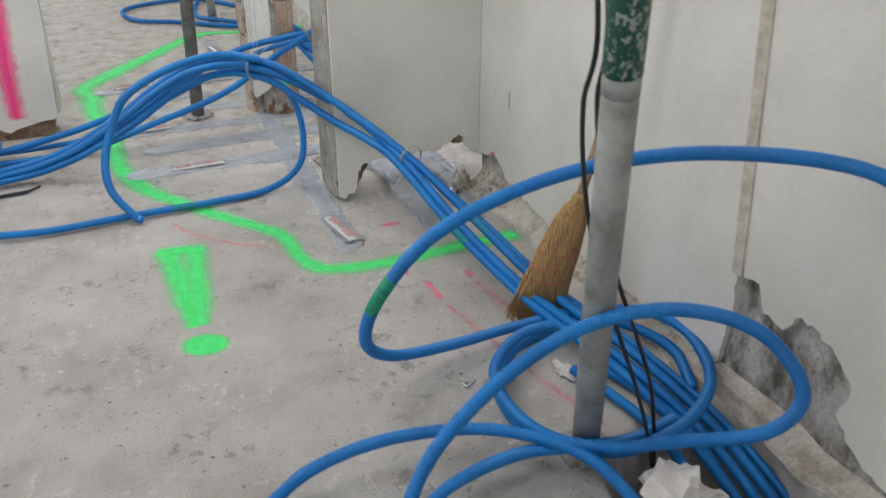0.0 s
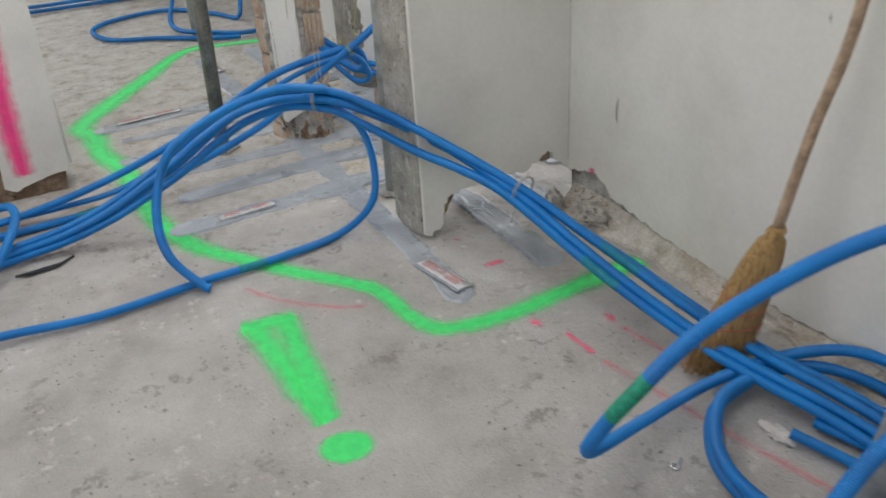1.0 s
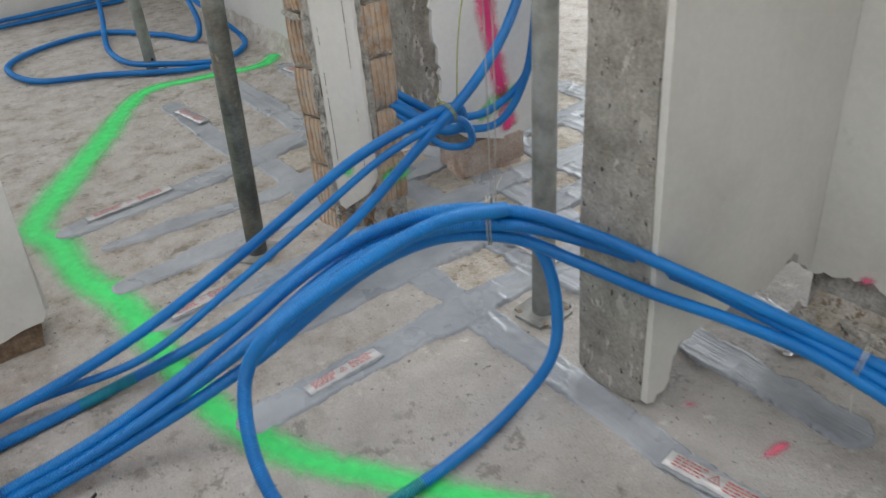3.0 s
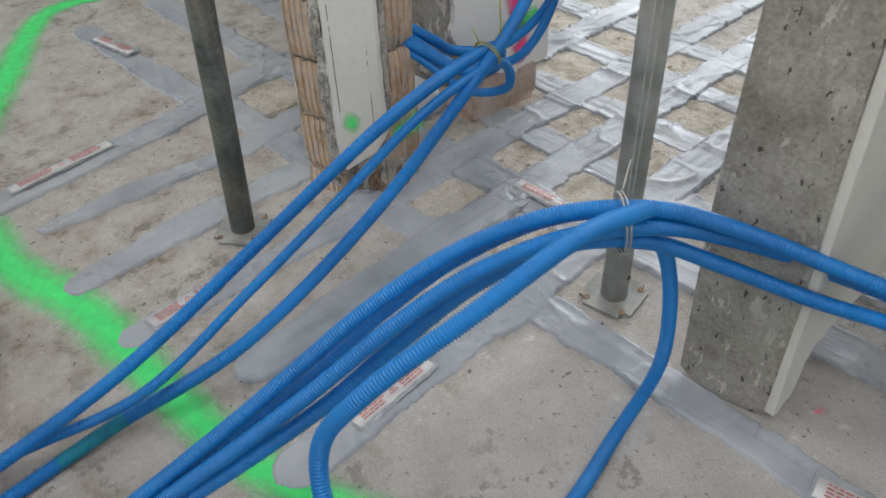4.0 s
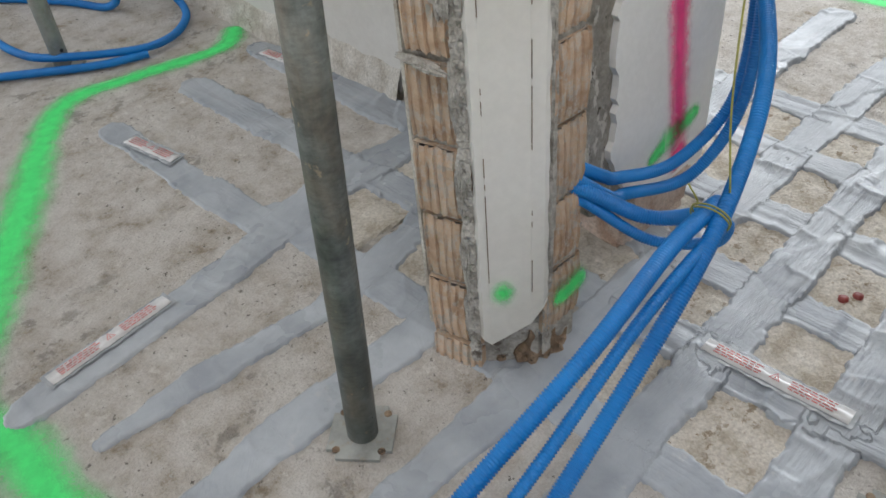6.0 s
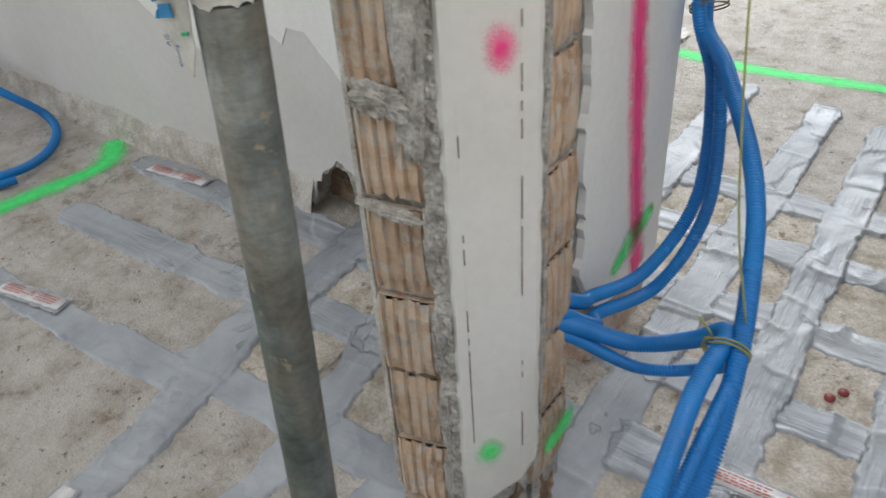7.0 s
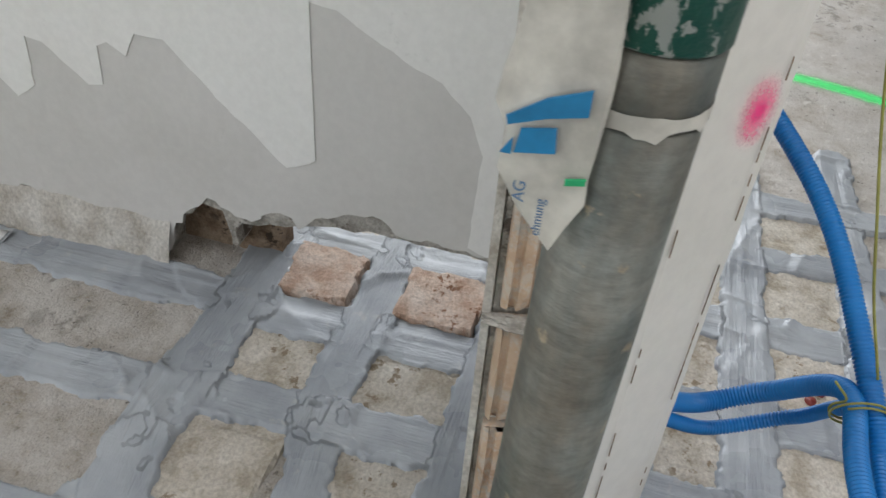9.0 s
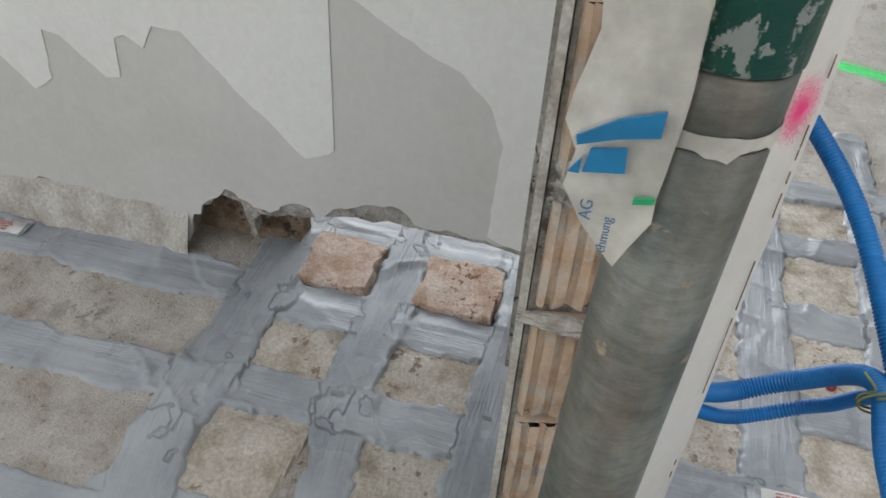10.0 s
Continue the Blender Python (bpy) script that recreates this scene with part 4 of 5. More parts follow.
conduit([(-0.95, 3.30, 0.018), (-0.664, 3.363, 0.018), (-0.432, 3.364, 0.018), (-0.125, 3.385, 0.025), (0.144, 3.299, 0.127), (0.485, 3.328, 0.229), (0.764, 3.343, 0.387), (0.958, 3.382, 0.478), (1.118, 3.444, 0.565), (1.289, 3.560, 0.646), (1.437, 3.658, 0.691), (1.56, 3.655, 0.95), (1.60, 3.66, 1.6), (1.60, 3.66, 2.6)], THICK, "blue corrugated conduit climbing past the pier to the ceiling", [(0.16, 0.19)])
conduit([(0.790, 3.690, 0.450), (0.840, 3.650, 0.430), (0.941, 3.637, 0.352), (1.041, 3.664, 0.280), (1.177, 3.620, 0.266), (1.316, 3.585, 0.367), (1.379, 3.608, 0.572), (1.393, 3.657, 0.726), (1.49, 3.655, 0.98), (1.54, 3.66, 1.6), (1.54, 3.66, 2.6)], THICK * 0.9, "blue corrugated conduit from the column hole to the ceiling")
conduit([(0.790, 3.680, 0.425), (0.840, 3.640, 0.405), (0.941, 3.612, 0.312), (1.046, 3.653, 0.241), (1.203, 3.598, 0.226), (1.289, 3.553, 0.379), (1.368, 3.592, 0.602), (1.421, 3.653, 0.705), (1.52, 3.645, 0.98), (1.57, 3.65, 1.6), (1.57, 3.65, 2.6)], THICK * 0.9, "blue corrugated conduit from the column hole to the ceiling")

# the tied bundle that arches over the floor
MAIN = [(-1.0, 3.02, 0.03), (-0.581, 3.146, 0.035), (-0.228, 3.127, 0.090), (0.030, 3.032, 0.234), (0.319, 2.897, 0.442), (0.551, 2.767, 0.478), (0.771, 2.591, 0.371), (0.919, 2.253, 0.290), (1.008, 1.910, 0.191), (1.097, 1.556, 0.103), (1.206, 1.227, 0.050), (1.273, 0.968, -0.02), (1.306, 0.765, -0.120), (1.29, 0.6, -0.2)]
main_line = spline(MAIN, 0.05)
count = len(main_line)
STATIONS = (0.0, 0.20, 0.30, 0.41, 0.49, 0.565, 0.68, 1.0)
RISE = ((0.0, 0.012, 0.020, 0.022, 0.028, 0.015, 0.012, 0.0), (0.0, 0.0, 0.0, 0.0, 0.0, 0.0, 0.0, 0.0), (0.0, -0.030, -0.042, -0.026, -0.044, -0.016, -0.012, 0.0), (0.0, -0.012, -0.020, 0.012, -0.020, -0.012, 0.0, 0.0))
SHIFT = ((0.0, -0.010, -0.020, -0.012, 0.012, 0.008, -0.012, -0.03), (0.03, 0.012, 0.020, 0.014, -0.020, 0.014, 0.030, 0.012), (0.06, 0.004, 0.020, 0.0, 0.022, 0.022, 0.050, 0.055), (-0.03, -0.018, -0.030, -0.020, -0.036, -0.016, -0.040, -0.07))
for k in range(4):
    pts = []
    for j, q in enumerate(main_line):
        f = j / (count - 1)
        d = main_line[min(j + 1, count - 1)] - main_line[max(j - 1, 0)]
        d = d / np.linalg.norm(d)
        side = np.cross(d, (0, 0, 1.0))
        side /= np.linalg.norm(side)
        up = np.cross(side, d)
        sway = 0.006 * math.sin(f * 17 + k * 1.9)
        o = q + side * (np.interp(f, STATIONS, SHIFT[k]) + sway) + up * (np.interp(f, STATIONS, RISE[k]) + sway * 0.5)
        if f < 0.76:
            o[2] = max(o[2], 0.018)
        pts.append(tuple(o))
    pts = pts[::3]
    conduit(pts, 0.0138 if k != 3 else THIN, "blue corrugated conduit in a bundle tied with wire", [(0.66, 0.69)] if k in (0, 2) else ())
conduit([(0.501, 2.779, 0.492), (0.565, 2.776, 0.465), (0.668, 2.768, 0.363), (0.699, 2.752, 0.223), (0.670, 2.735, 0.094), (0.547, 2.725, 0.02), (0.334, 2.680, 0.02), (0.068, 2.664, 0.02), (-0.238, 2.632, 0.022), (-0.569, 2.660, 0.03), (-1.0, 2.62, 0.02)], THICK * 0.93, "blue corrugated conduit hanging in a loop down to the floor", [(0.42, 0.46)])
conduit([(0.564, 2.744, 0.510), (0.421, 2.752, 0.536), (0.252, 2.775, 0.497), (0.103, 2.839, 0.401), (0.039, 2.882, 0.290), (-0.005, 2.794, 0.194), (-0.002, 2.692, 0.114), (0.062, 2.631, 0.03), (0.082, 2.614, 0.02)], THICK, "blue corrugated conduit looping down from the bundle")

# the loose coil by the broom
conduit([(1.31, 0.60, 0.62), (1.326, 0.775, 0.718), (1.104, 0.938, 0.736), (0.877, 1.071, 0.681), (0.657, 1.154, 0.566), (0.545, 1.223, 0.401), (0.529, 1.307, 0.235), (0.615, 1.390, 0.119), (0.786, 1.452, 0.067), (0.999, 1.487, 0.055), (1.178, 1.456, 0.080), (1.332, 1.386, 0.085), (1.376, 1.255, 0.085), (1.312, 1.079, 0.078), (1.166, 0.980, 0.064), (0.976, 0.960, 0.061), (0.843, 1.077, 0.054), (0.845, 1.272, 0.035), (0.957, 1.422, 0.03), (1.120, 1.471, 0.03)],
        THICK, "blue corrugated conduit springing up in a wide loop from a coil", [(0.31, 0.34)])
conduit([(0.36, 0.62, 0.02), (0.477, 0.859, 0.180), (0.614, 0.908, 0.322), (0.826, 0.942, 0.412), (1.005, 0.890, 0.457), (1.151, 0.808, 0.424), (1.213, 0.734, 0.321), (1.176, 0.758, 0.217), (1.075, 0.876, 0.128), (0.947, 0.947, 0.093), (0.844, 1.035, 0.090), (0.816, 1.177, 0.084), (0.845, 1.296, 0.091), (0.971, 1.415, 0.078), (1.119, 1.443, 0.062), (1.267, 1.410, 0.048), (1.348, 1.282, 0.03), (1.298, 1.119, 0.03)], THICK, "blue corrugated conduit looping up beside the steel prop")
conduit([(0.05, 0.92, 0.02), (0.276, 1.102, 0.046), (0.372, 1.111, 0.095), (0.511, 1.127, 0.102), (0.663, 1.108, 0.100), (0.774, 1.062, 0.097), (0.876, 0.985, 0.084), (0.924, 0.890, 0.073), (0.944, 0.788, 0.03), (0.86, 0.6, 0.02)], THICK, "blue corrugated conduit lying in an arc on the floor")
conduit([(0.42, 0.85, 0.02), (0.565, 0.987, 0.03), (0.653, 0.999, 0.070), (0.784, 1.022, 0.067), (0.885, 1.006, 0.064), (1.025, 0.983, 0.059), (1.164, 1.011, 0.054)], THICK, "blue corrugated conduit end lying under the coil")
for dx in (0.0, 0.07):
    conduit([(1.059 + dx, 1.291, 0.03), (1.113 + dx, 1.145, 0.02), (1.147 + dx, 1.014, 0.0), (1.169 + dx, 0.884, -0.073), (1.16 + dx, 0.75, -0.19)], THICK * 0.9, "blue corrugated conduit dropping into the floor pit")

# far coil round the prop in the next room
conduit([(0.889, 7.282, 0.498), (0.838, 7.174, 0.204), (0.742, 6.751, 0.066), (0.634, 6.303, 0.010), (0.619, 5.866, 0.035), (0.730, 5.659, 0.047), (0.954, 5.548, 0.03), (1.131, 5.637, 0.02), (1.219, 5.816, 0.03), (1.134, 5.972, 0.148), (1.160, 6.753, 0.203), (1.087, 7.016, 0.377), (1.086, 7.295, 0.539)], THICK, "blue corrugated conduit curled round the far prop")
conduit([(1.182, 6.522, 0.150), (1.058, 5.984, 0.110), (1.028, 6.025, 0.02), (0.923, 6.253, 0.02), (0.679, 6.585, 0.02), (0.341, 6.556, 0.02), (0.132, 6.338, 0.02), (0.202, 5.983, 0.02), (0.481, 5.810, 0.02), (0.754, 5.598, 0.02), (0.926, 5.531, 0.016)], THICK, "blue corrugated conduit coil on the far floor")
for dz in (0.0, 0.035):
    conduit([(-2.2, 7.3, 0.02 + dz), (-0.8, 7.28, 0.02 + dz), (0.2, 7.24, 0.02 + dz), (1.0, 7.25, 0.02 + dz)], THICK, "blue corrugated conduit along the foot of the far wall")
conduit([(-0.493, 3.520, 0.060), (-0.436, 3.432, 0.092), (-0.415, 3.278, 0.110), (-0.446, 3.095, 0.105), (-0.538, 2.961, 0.029), (-0.656, 2.733, 0.02)], THICK, "short blue conduit end curling on the floor")


# ties of wire and string
def tie(centre, axis, radius, mat, label, turns=2, name="wire_tie", tail=0.05):
    d = Vector(axis).normalized()
    a = d.orthogonal().normalized()
    b = d.cross(a)
    pts = []
    for k in range(turns * 12 + 1):
        g = k / 12 * 2 * math.pi
        pts.append(tuple(Vector(centre) + (a * math.cos(g) + b * math.sin(g)) * radius + d * (k / 12 - turns / 2) * 0.006))
    pts.append(tuple(Vector(pts[-1]) + (a + d * 0.4) * tail))
    tagged(tube(name, pts, 0.0016, mat, None, "", 0.006, 6), label, "tie")


tie((0.546, 2.772, 0.479), (0.75, -0.6, 0), 0.047, WIRE, "grey wire wound round the conduit bundle")
tie((0.942, 2.208, 0.279), (0.3, -0.9, -0.2), 0.045, WIRE, "grey wire wound round the conduit bundle")
tie((1.410, 3.643, 0.702), (0.499, 0.354, 0.824), 0.034, EARTH, "rusty wire wound round the rising conduits")
tie((0.867, 3.377, 0.431), (0.8, 0.1, 0.3), 0.033, STRING, "yellow string knotted round the conduits", 2, "string_tie", 0.03)
tagged(tube("hanging_string", [(0.894, 3.365, 0.469), (0.948, 3.416, 0.616), (1.066, 3.487, 0.929), (1.15, 3.55, 1.5), (1.2, 3.6, 2.58)], 0.0018, STRING, None, "", 0.03, 6), "thin yellow string hanging to the conduit knot", "string")

for dx in (0.0, 0.012):
    tagged(tube("hanging_wire", [(0.548 + dx, 2.772, 0.43), (0.552 + dx, 2.772, 0.52), (0.556 + dx * 1.5, 2.771, 0.9), (0.56 + dx, 2.77, 1.6), (0.56 + dx, 2.77, 2.6)], 0.0011, WIRE, None, "", 0.03, 6), "thin grey wire hanging to the tied conduit bundle", "wire", "hanging wires")

# ---- paint on floor and walls ----
stroke("sprayed_line", [(1.263, 5.497, 0), (1.120, 5.387, 0), (0.823, 5.444, 0), (0.554, 5.446, 0), (0.248, 5.008, 0), (0.049, 4.717, 0), (-0.123, 4.430, 0), (-0.087, 4.249, 0), (-0.080, 4.019, 0), (-0.020, 3.769, 0), (-0.000, 3.484, 0), (0.019, 3.229, 0), (0.054, 3.071, 0), (0.121, 2.904, 0), (0.238, 2.736, 0), (0.354, 2.575, 0), (0.499, 2.396, 0), (0.533, 2.306, 0), (0.547, 2.187, 0), (0.590, 2.085, 0), (0.694, 2.050, 0), (0.816, 2.043, 0), (0.989, 2.057, 0), (1.149, 2.071, 0), (1.290, 2.080, 0)],
       [0.06, 0.06, 0.075, 0.10, 0.105, 0.085, 0.08, 0.07, 0.06, 0.055, 0.05, 0.055, 0.06], GREEN, "bright green sprayed line across the concrete floor")
stroke("sprayed_line", [(2.736, 4.235, 0), (2.741, 4.094, 0), (2.727, 3.863, 0), (2.769, 3.448, 0), (2.764, 3.186, 0), (2.696, 2.939, 0), (2.605, 2.783, 0), (2.622, 2.422, 0)], 0.055, GREEN, "bright green sprayed line on the far floor")
mark = tagged(empty("exclamation_mark"), "green sprayed exclamation mark on concrete", "paint mark")
stroke("mark_stroke", [(0.144, 2.379, 0), (0.158, 2.248, 0), (0.171, 2.097, 0), (0.188, 1.875, 0)], [0.07, 0.065, 0.06, 0.045], GREEN, "", parent=mark, taper=False)
stroke("mark_stroke", [(0.233, 2.358, 0), (0.227, 2.248, 0), (0.217, 2.097, 0), (0.203, 1.880, 0)], [0.065, 0.06, 0.06, 0.045], GREEN, "", lift=0.0034, parent=mark, taper=False)
stroke("mark_stroke", [(0.113, 2.376, 0), (0.185, 2.365, 0), (0.262, 2.347, 0)], 0.055, GREEN, "", lift=0.0038, parent=mark, taper=False)
dot = blot("mark_dot", (0.203, 1.777, 0), 0.078, 0.064, GREEN, "", "z", 0.003, -0.35, 2.4)
dot.parent = mark
for a, b, w in [((0.851, 2.307), (0.940, 2.298), 0.028), ((0.823, 2.000), (0.841, 1.939), 0.03), ((0.875, 1.900), (0.887, 1.763), 0.02), ((1.023, 1.916), (1.016, 1.845), 0.03), ((0.850, 2.506), (0.884, 2.491), 0.025)]:
    stroke("pink_mark", [(*a, 0), ((a[0] + b[0]) / 2, (a[1] + b[1]) / 2 + 0.003, 0), (*b, 0)], w * 0.8, PINK_DASH if b == (0.822, 1.945) else PINK_WORN, "short pink sprayed dash on concrete")
stroke("pink_mark", [(0.172, 2.597, 0), (0.242, 2.473, 0), (0.368, 2.347, 0), (0.474, 2.286, 0)], 0.02, PINK_FAINT, "faded pink sprayed curve on concrete")
stroke("pink_mark", [(0.885, 1.750, 0), (0.932, 1.544, 0), (0.990, 1.290, 0), (1.047, 1.093, 0)], 0.022, PINK_FAINT, "faded pink sprayed line on concrete")
stroke("pink_mark", [(1.016, 1.845, 0), (1.054, 1.644, 0), (1.089, 1.496, 0)], 0.022, PINK_FAINT, "faded pink sprayed line on concrete")
stroke("pink_line", [(1.327, 3.697, 0.130), (1.304, 3.697, 0.258), (1.278, 3.697, 0.401), (1.245, 3.697, 0.594), (1.218, 3.697, 0.831), (1.2, 3.685, 1.4)], 0.05, PINK, "pink sprayed upright line on the pier", "y")
stroke("green_swipe", [(1.188, 3.697, 0.211), (1.281, 3.697, 0.248), (1.390, 3.697, 0.271)], [0.03, 0.05, 0.03], GREEN, "green sprayed swipe on the pier", "y")
stroke("pink_line", [(-0.373, 3.700, 0.089), (-0.370, 3.700, 0.301), (-0.352, 3.700, 0.512), (-0.330, 3.700, 0.767), (-0.325, 3.700, 1.300)], 0.055, PINK, "pink sprayed upright line on plaster", "y")
blot("pink_spot", (0.704, 3.6375, 0.889), 0.028, 0.042, PINK, "pink sprayed spot on the column corner", "c", 0.002)
blot("green_spot", (0.682, 3.6575, 0.222), 0.034, 0.040, GREEN, "green sprayed spot on the column corner", "c", 0.002)
stroke("green_swipe", [(0.763, 3.610, 0.165), (0.815, 3.606, 0.178), (0.865, 3.606, 0.19)], 0.04, GREEN, "green sprayed swipe on brick", "y", 0.003)
blot("pink_spot", (1.337, 2.41, 0.165), 0.035, 0.018, PINK_DASH, "pink sprayed dab on the wall foot", "x", 0.006, 0.5)

stroke("scuff_mark", [(1.375, 1.20, 0.60), (1.375, 1.17, 0.63), (1.377, 1.12, 0.645)], 0.008, SCUFF, "thin dark scuff on white plaster", "x", 0.002)
stroke("scuff_mark", [(1.362, 1.62, 0.83), (1.362, 1.615, 0.80)], 0.008, SCUFF, "small dark scuff on white plaster", "x", 0.002)
stroke("scuff_mark", [(1.342, 2.30, 0.45), (1.341, 2.305, 0.40), (1.342, 2.30, 0.36)], 0.007, SCUFF, "thin dark scuff on white plaster", "x", 0.002)
# ---- printed film labels stuck on the sealant ----
def film_label(p0, p1, width, lift, seed):
    a, b = Vector((*p0, lift + 0.0025)), Vector((*p1, lift + 0.0025))
    L = (b - a).length
    ux = (b - a).normalized()
    turn = math.atan2(ux.y, ux.x)
    lab = tagged(empty("film_label"), "white film label with red print on grey sealant", "label", "film labels")
    lab.matrix_basis = Matrix.Translation((a + b) / 2) @ Matrix.Rotation(turn, 4, "Z")
    rng = random.Random(seed)
    n = 24
    verts = [(-L / 2 + L * k / n, s * width / 2 + rng.uniform(-0.001, 0.001), 0.003 * noise.noise(Vector((k * 0.6, s, seed)))) for s in (-1, 1) for k in range(n + 1)]
    verts += [(x, y, z - 0.001) for x, y, z in verts]
    m = n + 1
    faces = [(k, k + 1, m + k + 1, m + k) for k in range(n)] + [(2 * m + k, 3 * m + k, 3 * m + k + 1, 2 * m + k + 1) for k in range(n)] + [(k, 2 * m + k, 2 * m + k + 1, k + 1) for k in range(n)] + [(m + k, m + k + 1, 3 * m + k + 1, 3 * m + k) for k in range(n)]
    raw("film", verts, faces, LABEL_WHITE, lab, "", True)
    wide = []
    for s in (-1, -0.4, 0.4, 1):
        for k in range(n + 1):
            wide.append((-L * 0.53 + L * 1.06 * k / n, s * width * 0.72 + rng.uniform(-0.003, 0.003), -0.0022 + 0.003 * noise.noise(Vector((k * 0.9, s * 2, seed + 7))) * (1 if abs(s) == 1 else 0.35)))
    raw("wrapper", wide, [(r * m + k, r * m + k + 1, r * m + m + k + 1, r * m + m + k) for r in range(3) for k in range(n)], CLEAR, lab, "crinkled clear film round the label")
    for x0, x1 in ((-0.42, -0.08), (0.10, 0.42)):
        for j in range(4):
            bm = bmesh.new()
            y = width * (0.28 - 0.19 * j)
            x = x0 * L
            while x < x1 * L - 0.012:
                w = rng.uniform(0.006, 0.016)
                box(bm, x, min(x + w, x1 * L), y - width * 0.038, y + width * 0.038, 0.0035, 0.0043)
                x += w + 0.003
            part("print_line", bm, LABEL_RED, lab)
    bm = bmesh.new()
    r = width * 0.36
    pts = [(r * math.cos(a), r * math.sin(a)) for a in (math.pi / 2, math.pi * 7 / 6, math.pi * 11 / 6)]
    for k in range(3):
        (x0, y0), (x1, y1) = pts[k - 1], pts[k]
        q = [bm.verts.new((x, y, 0.0042)) for x, y in ((x0, y0), (x1, y1), (x1 * 0.72, y1 * 0.72), (x0 * 0.72, y0 * 0.72))]
        bm.faces.new(q)
    box(bm, -0.001, 0.001, -r * 0.2, r * 0.35, 0.0035, 0.0043)
    part("warning_triangle", bm, LABEL_RED, lab)


film_label((0.705, 2.424), (0.746, 2.220), 0.045, 0.0095, 1)
film_label((0.031, 4.345), (0.328, 4.377), 0.036, 0.0085, 2)
film_label((0.999, 3.403), (1.012, 3.110), 0.036, 0.0115, 3)
film_label((0.610, 5.082), (0.645, 4.874), 0.04, 0.0095, 4)
film_label((1.191, 5.225), (1.217, 5.000), 0.04, 0.0115, 5)
film_label((0.067, 3.605), (0.259, 3.626), 0.036, 0.0085, 6)
film_label((0.220, 3.085), (0.424, 3.103), 0.036, 0.0085, 7)

# ---- torn film on the prop ----
film = tagged(empty("torn_film"), "torn white plastic film with blue print taped to the prop", "plastic film")
film.location = (0, 0.003, 0.029)


def drape(y, out=0.0):
    """Distance of the film from the wall of the prop: it hugs the tube and hangs free beside it."""
    return min(0.3955, 0.428 - math.sqrt(max(0.0, 0.0315 ** 2 - (y - 3.7305) ** 2))) - out


outline = [(3.745, 1.12), (3.79, 1.12), (3.782, 1.04), (3.79, 1.0), (3.783, 0.985), (3.786, 0.965), (3.775, 0.945), (3.757, 0.925), (3.745, 0.955), (3.742, 1.02)]
outline = ragged(outline + [outline[0]], 0.001, 0.012, 3)[:-1]
bm = bmesh.new()
fr = [bm.verts.new((drape(y) + 0.0015 * math.sin(z * 60 + y * 90), y, z)) for y, z in outline]
bk = [bm.verts.new((drape(y) + 0.0015 + 0.0015 * math.sin(z * 60 + y * 90), y, z)) for y, z in outline]
bm.faces.new(fr)
bm.faces.new(bk[::-1])
for k in range(len(fr)):
    bm.faces.new((fr[k - 1], fr[k], bk[k], bk[k - 1]))
bmesh.ops.recalc_face_normals(bm, faces=bm.faces)
part("film", bm, FILM, film)


def patch(name, corners, mat):
    bm = bmesh.new()
    fr = [bm.verts.new((drape(y, 0.0045), y, z)) for y, z in corners]
    bk = [bm.verts.new((drape(y, 0.003), y, z)) for y, z in corners]
    bm.faces.new(fr)
    bm.faces.new(bk[::-1])
    for k in range(len(fr)):
        bm.faces.new((fr[k - 1], fr[k], bk[k], bk[k - 1]))
    bmesh.ops.recalc_face_normals(bm, faces=bm.faces)
    part(name, bm, mat, film)


patch("blue_print", [(3.750, 1.012), (3.768, 1.005), (3.784, 0.994), (3.783, 0.990), (3.767, 0.996), (3.750, 1.000)], FILM_BLUE)
patch("blue_print", [(3.762, 0.992), (3.777, 0.989), (3.779, 0.977), (3.761, 0.980)], FILM_BLUE)
patch("blue_print", [(3.780, 0.984), (3.785, 0.976), (3.780, 0.976)], FILM_BLUE)
patch("green_print", [(3.746, 0.970), (3.755, 0.968), (3.755, 0.965), (3.746, 0.967)], FILM_GREEN)
for word, y, z, size in (("AG", 3.7715, 0.953, 0.008), ("ehmung", 3.762, 0.936, 0.0065)):
    curve = bpy.data.curves.new("word", "FONT")
    curve.body, curve.size, curve.extrude = word, size, 0.0002
    tmp = bpy.data.objects.new("word", curve)
    mesh = bpy.data.meshes.new_from_object(tmp)
    bpy.data.objects.remove(tmp)
    mesh.transform(Matrix.Translation((drape(y + 0.006, 0.0055), y, z)) @ Matrix(((0, 0, -1, 0), (0, 1, 0, 0), (1, 0, 0, 0), (0, 0, 0, 1))))
    link_mesh("printed_word", mesh, FILM_TEXT, film)
# tape remains round the tube
verts, faces = [], []
for k in range(41):
    a = k / 40 * 2 * math.pi
    w = 0.003 + 0.009 * float(vnoise(math.cos(a), math.sin(a), 9, 61)) + 0.004 * float(vnoise(math.cos(a), math.sin(a), 30, 62))
    for z in (0.996 - w, 1.000 + w * 0.2):
        verts.append((0.4283 + 0.0305 * math.cos(a), 3.7305 + 0.0305 * math.sin(a), z))
    if k:
        faces.append((2 * k - 2, 2 * k, 2 * k + 1, 2 * k - 1))
raw("tape", verts, faces, FILM, film, "strip of film wound round the tube", True)

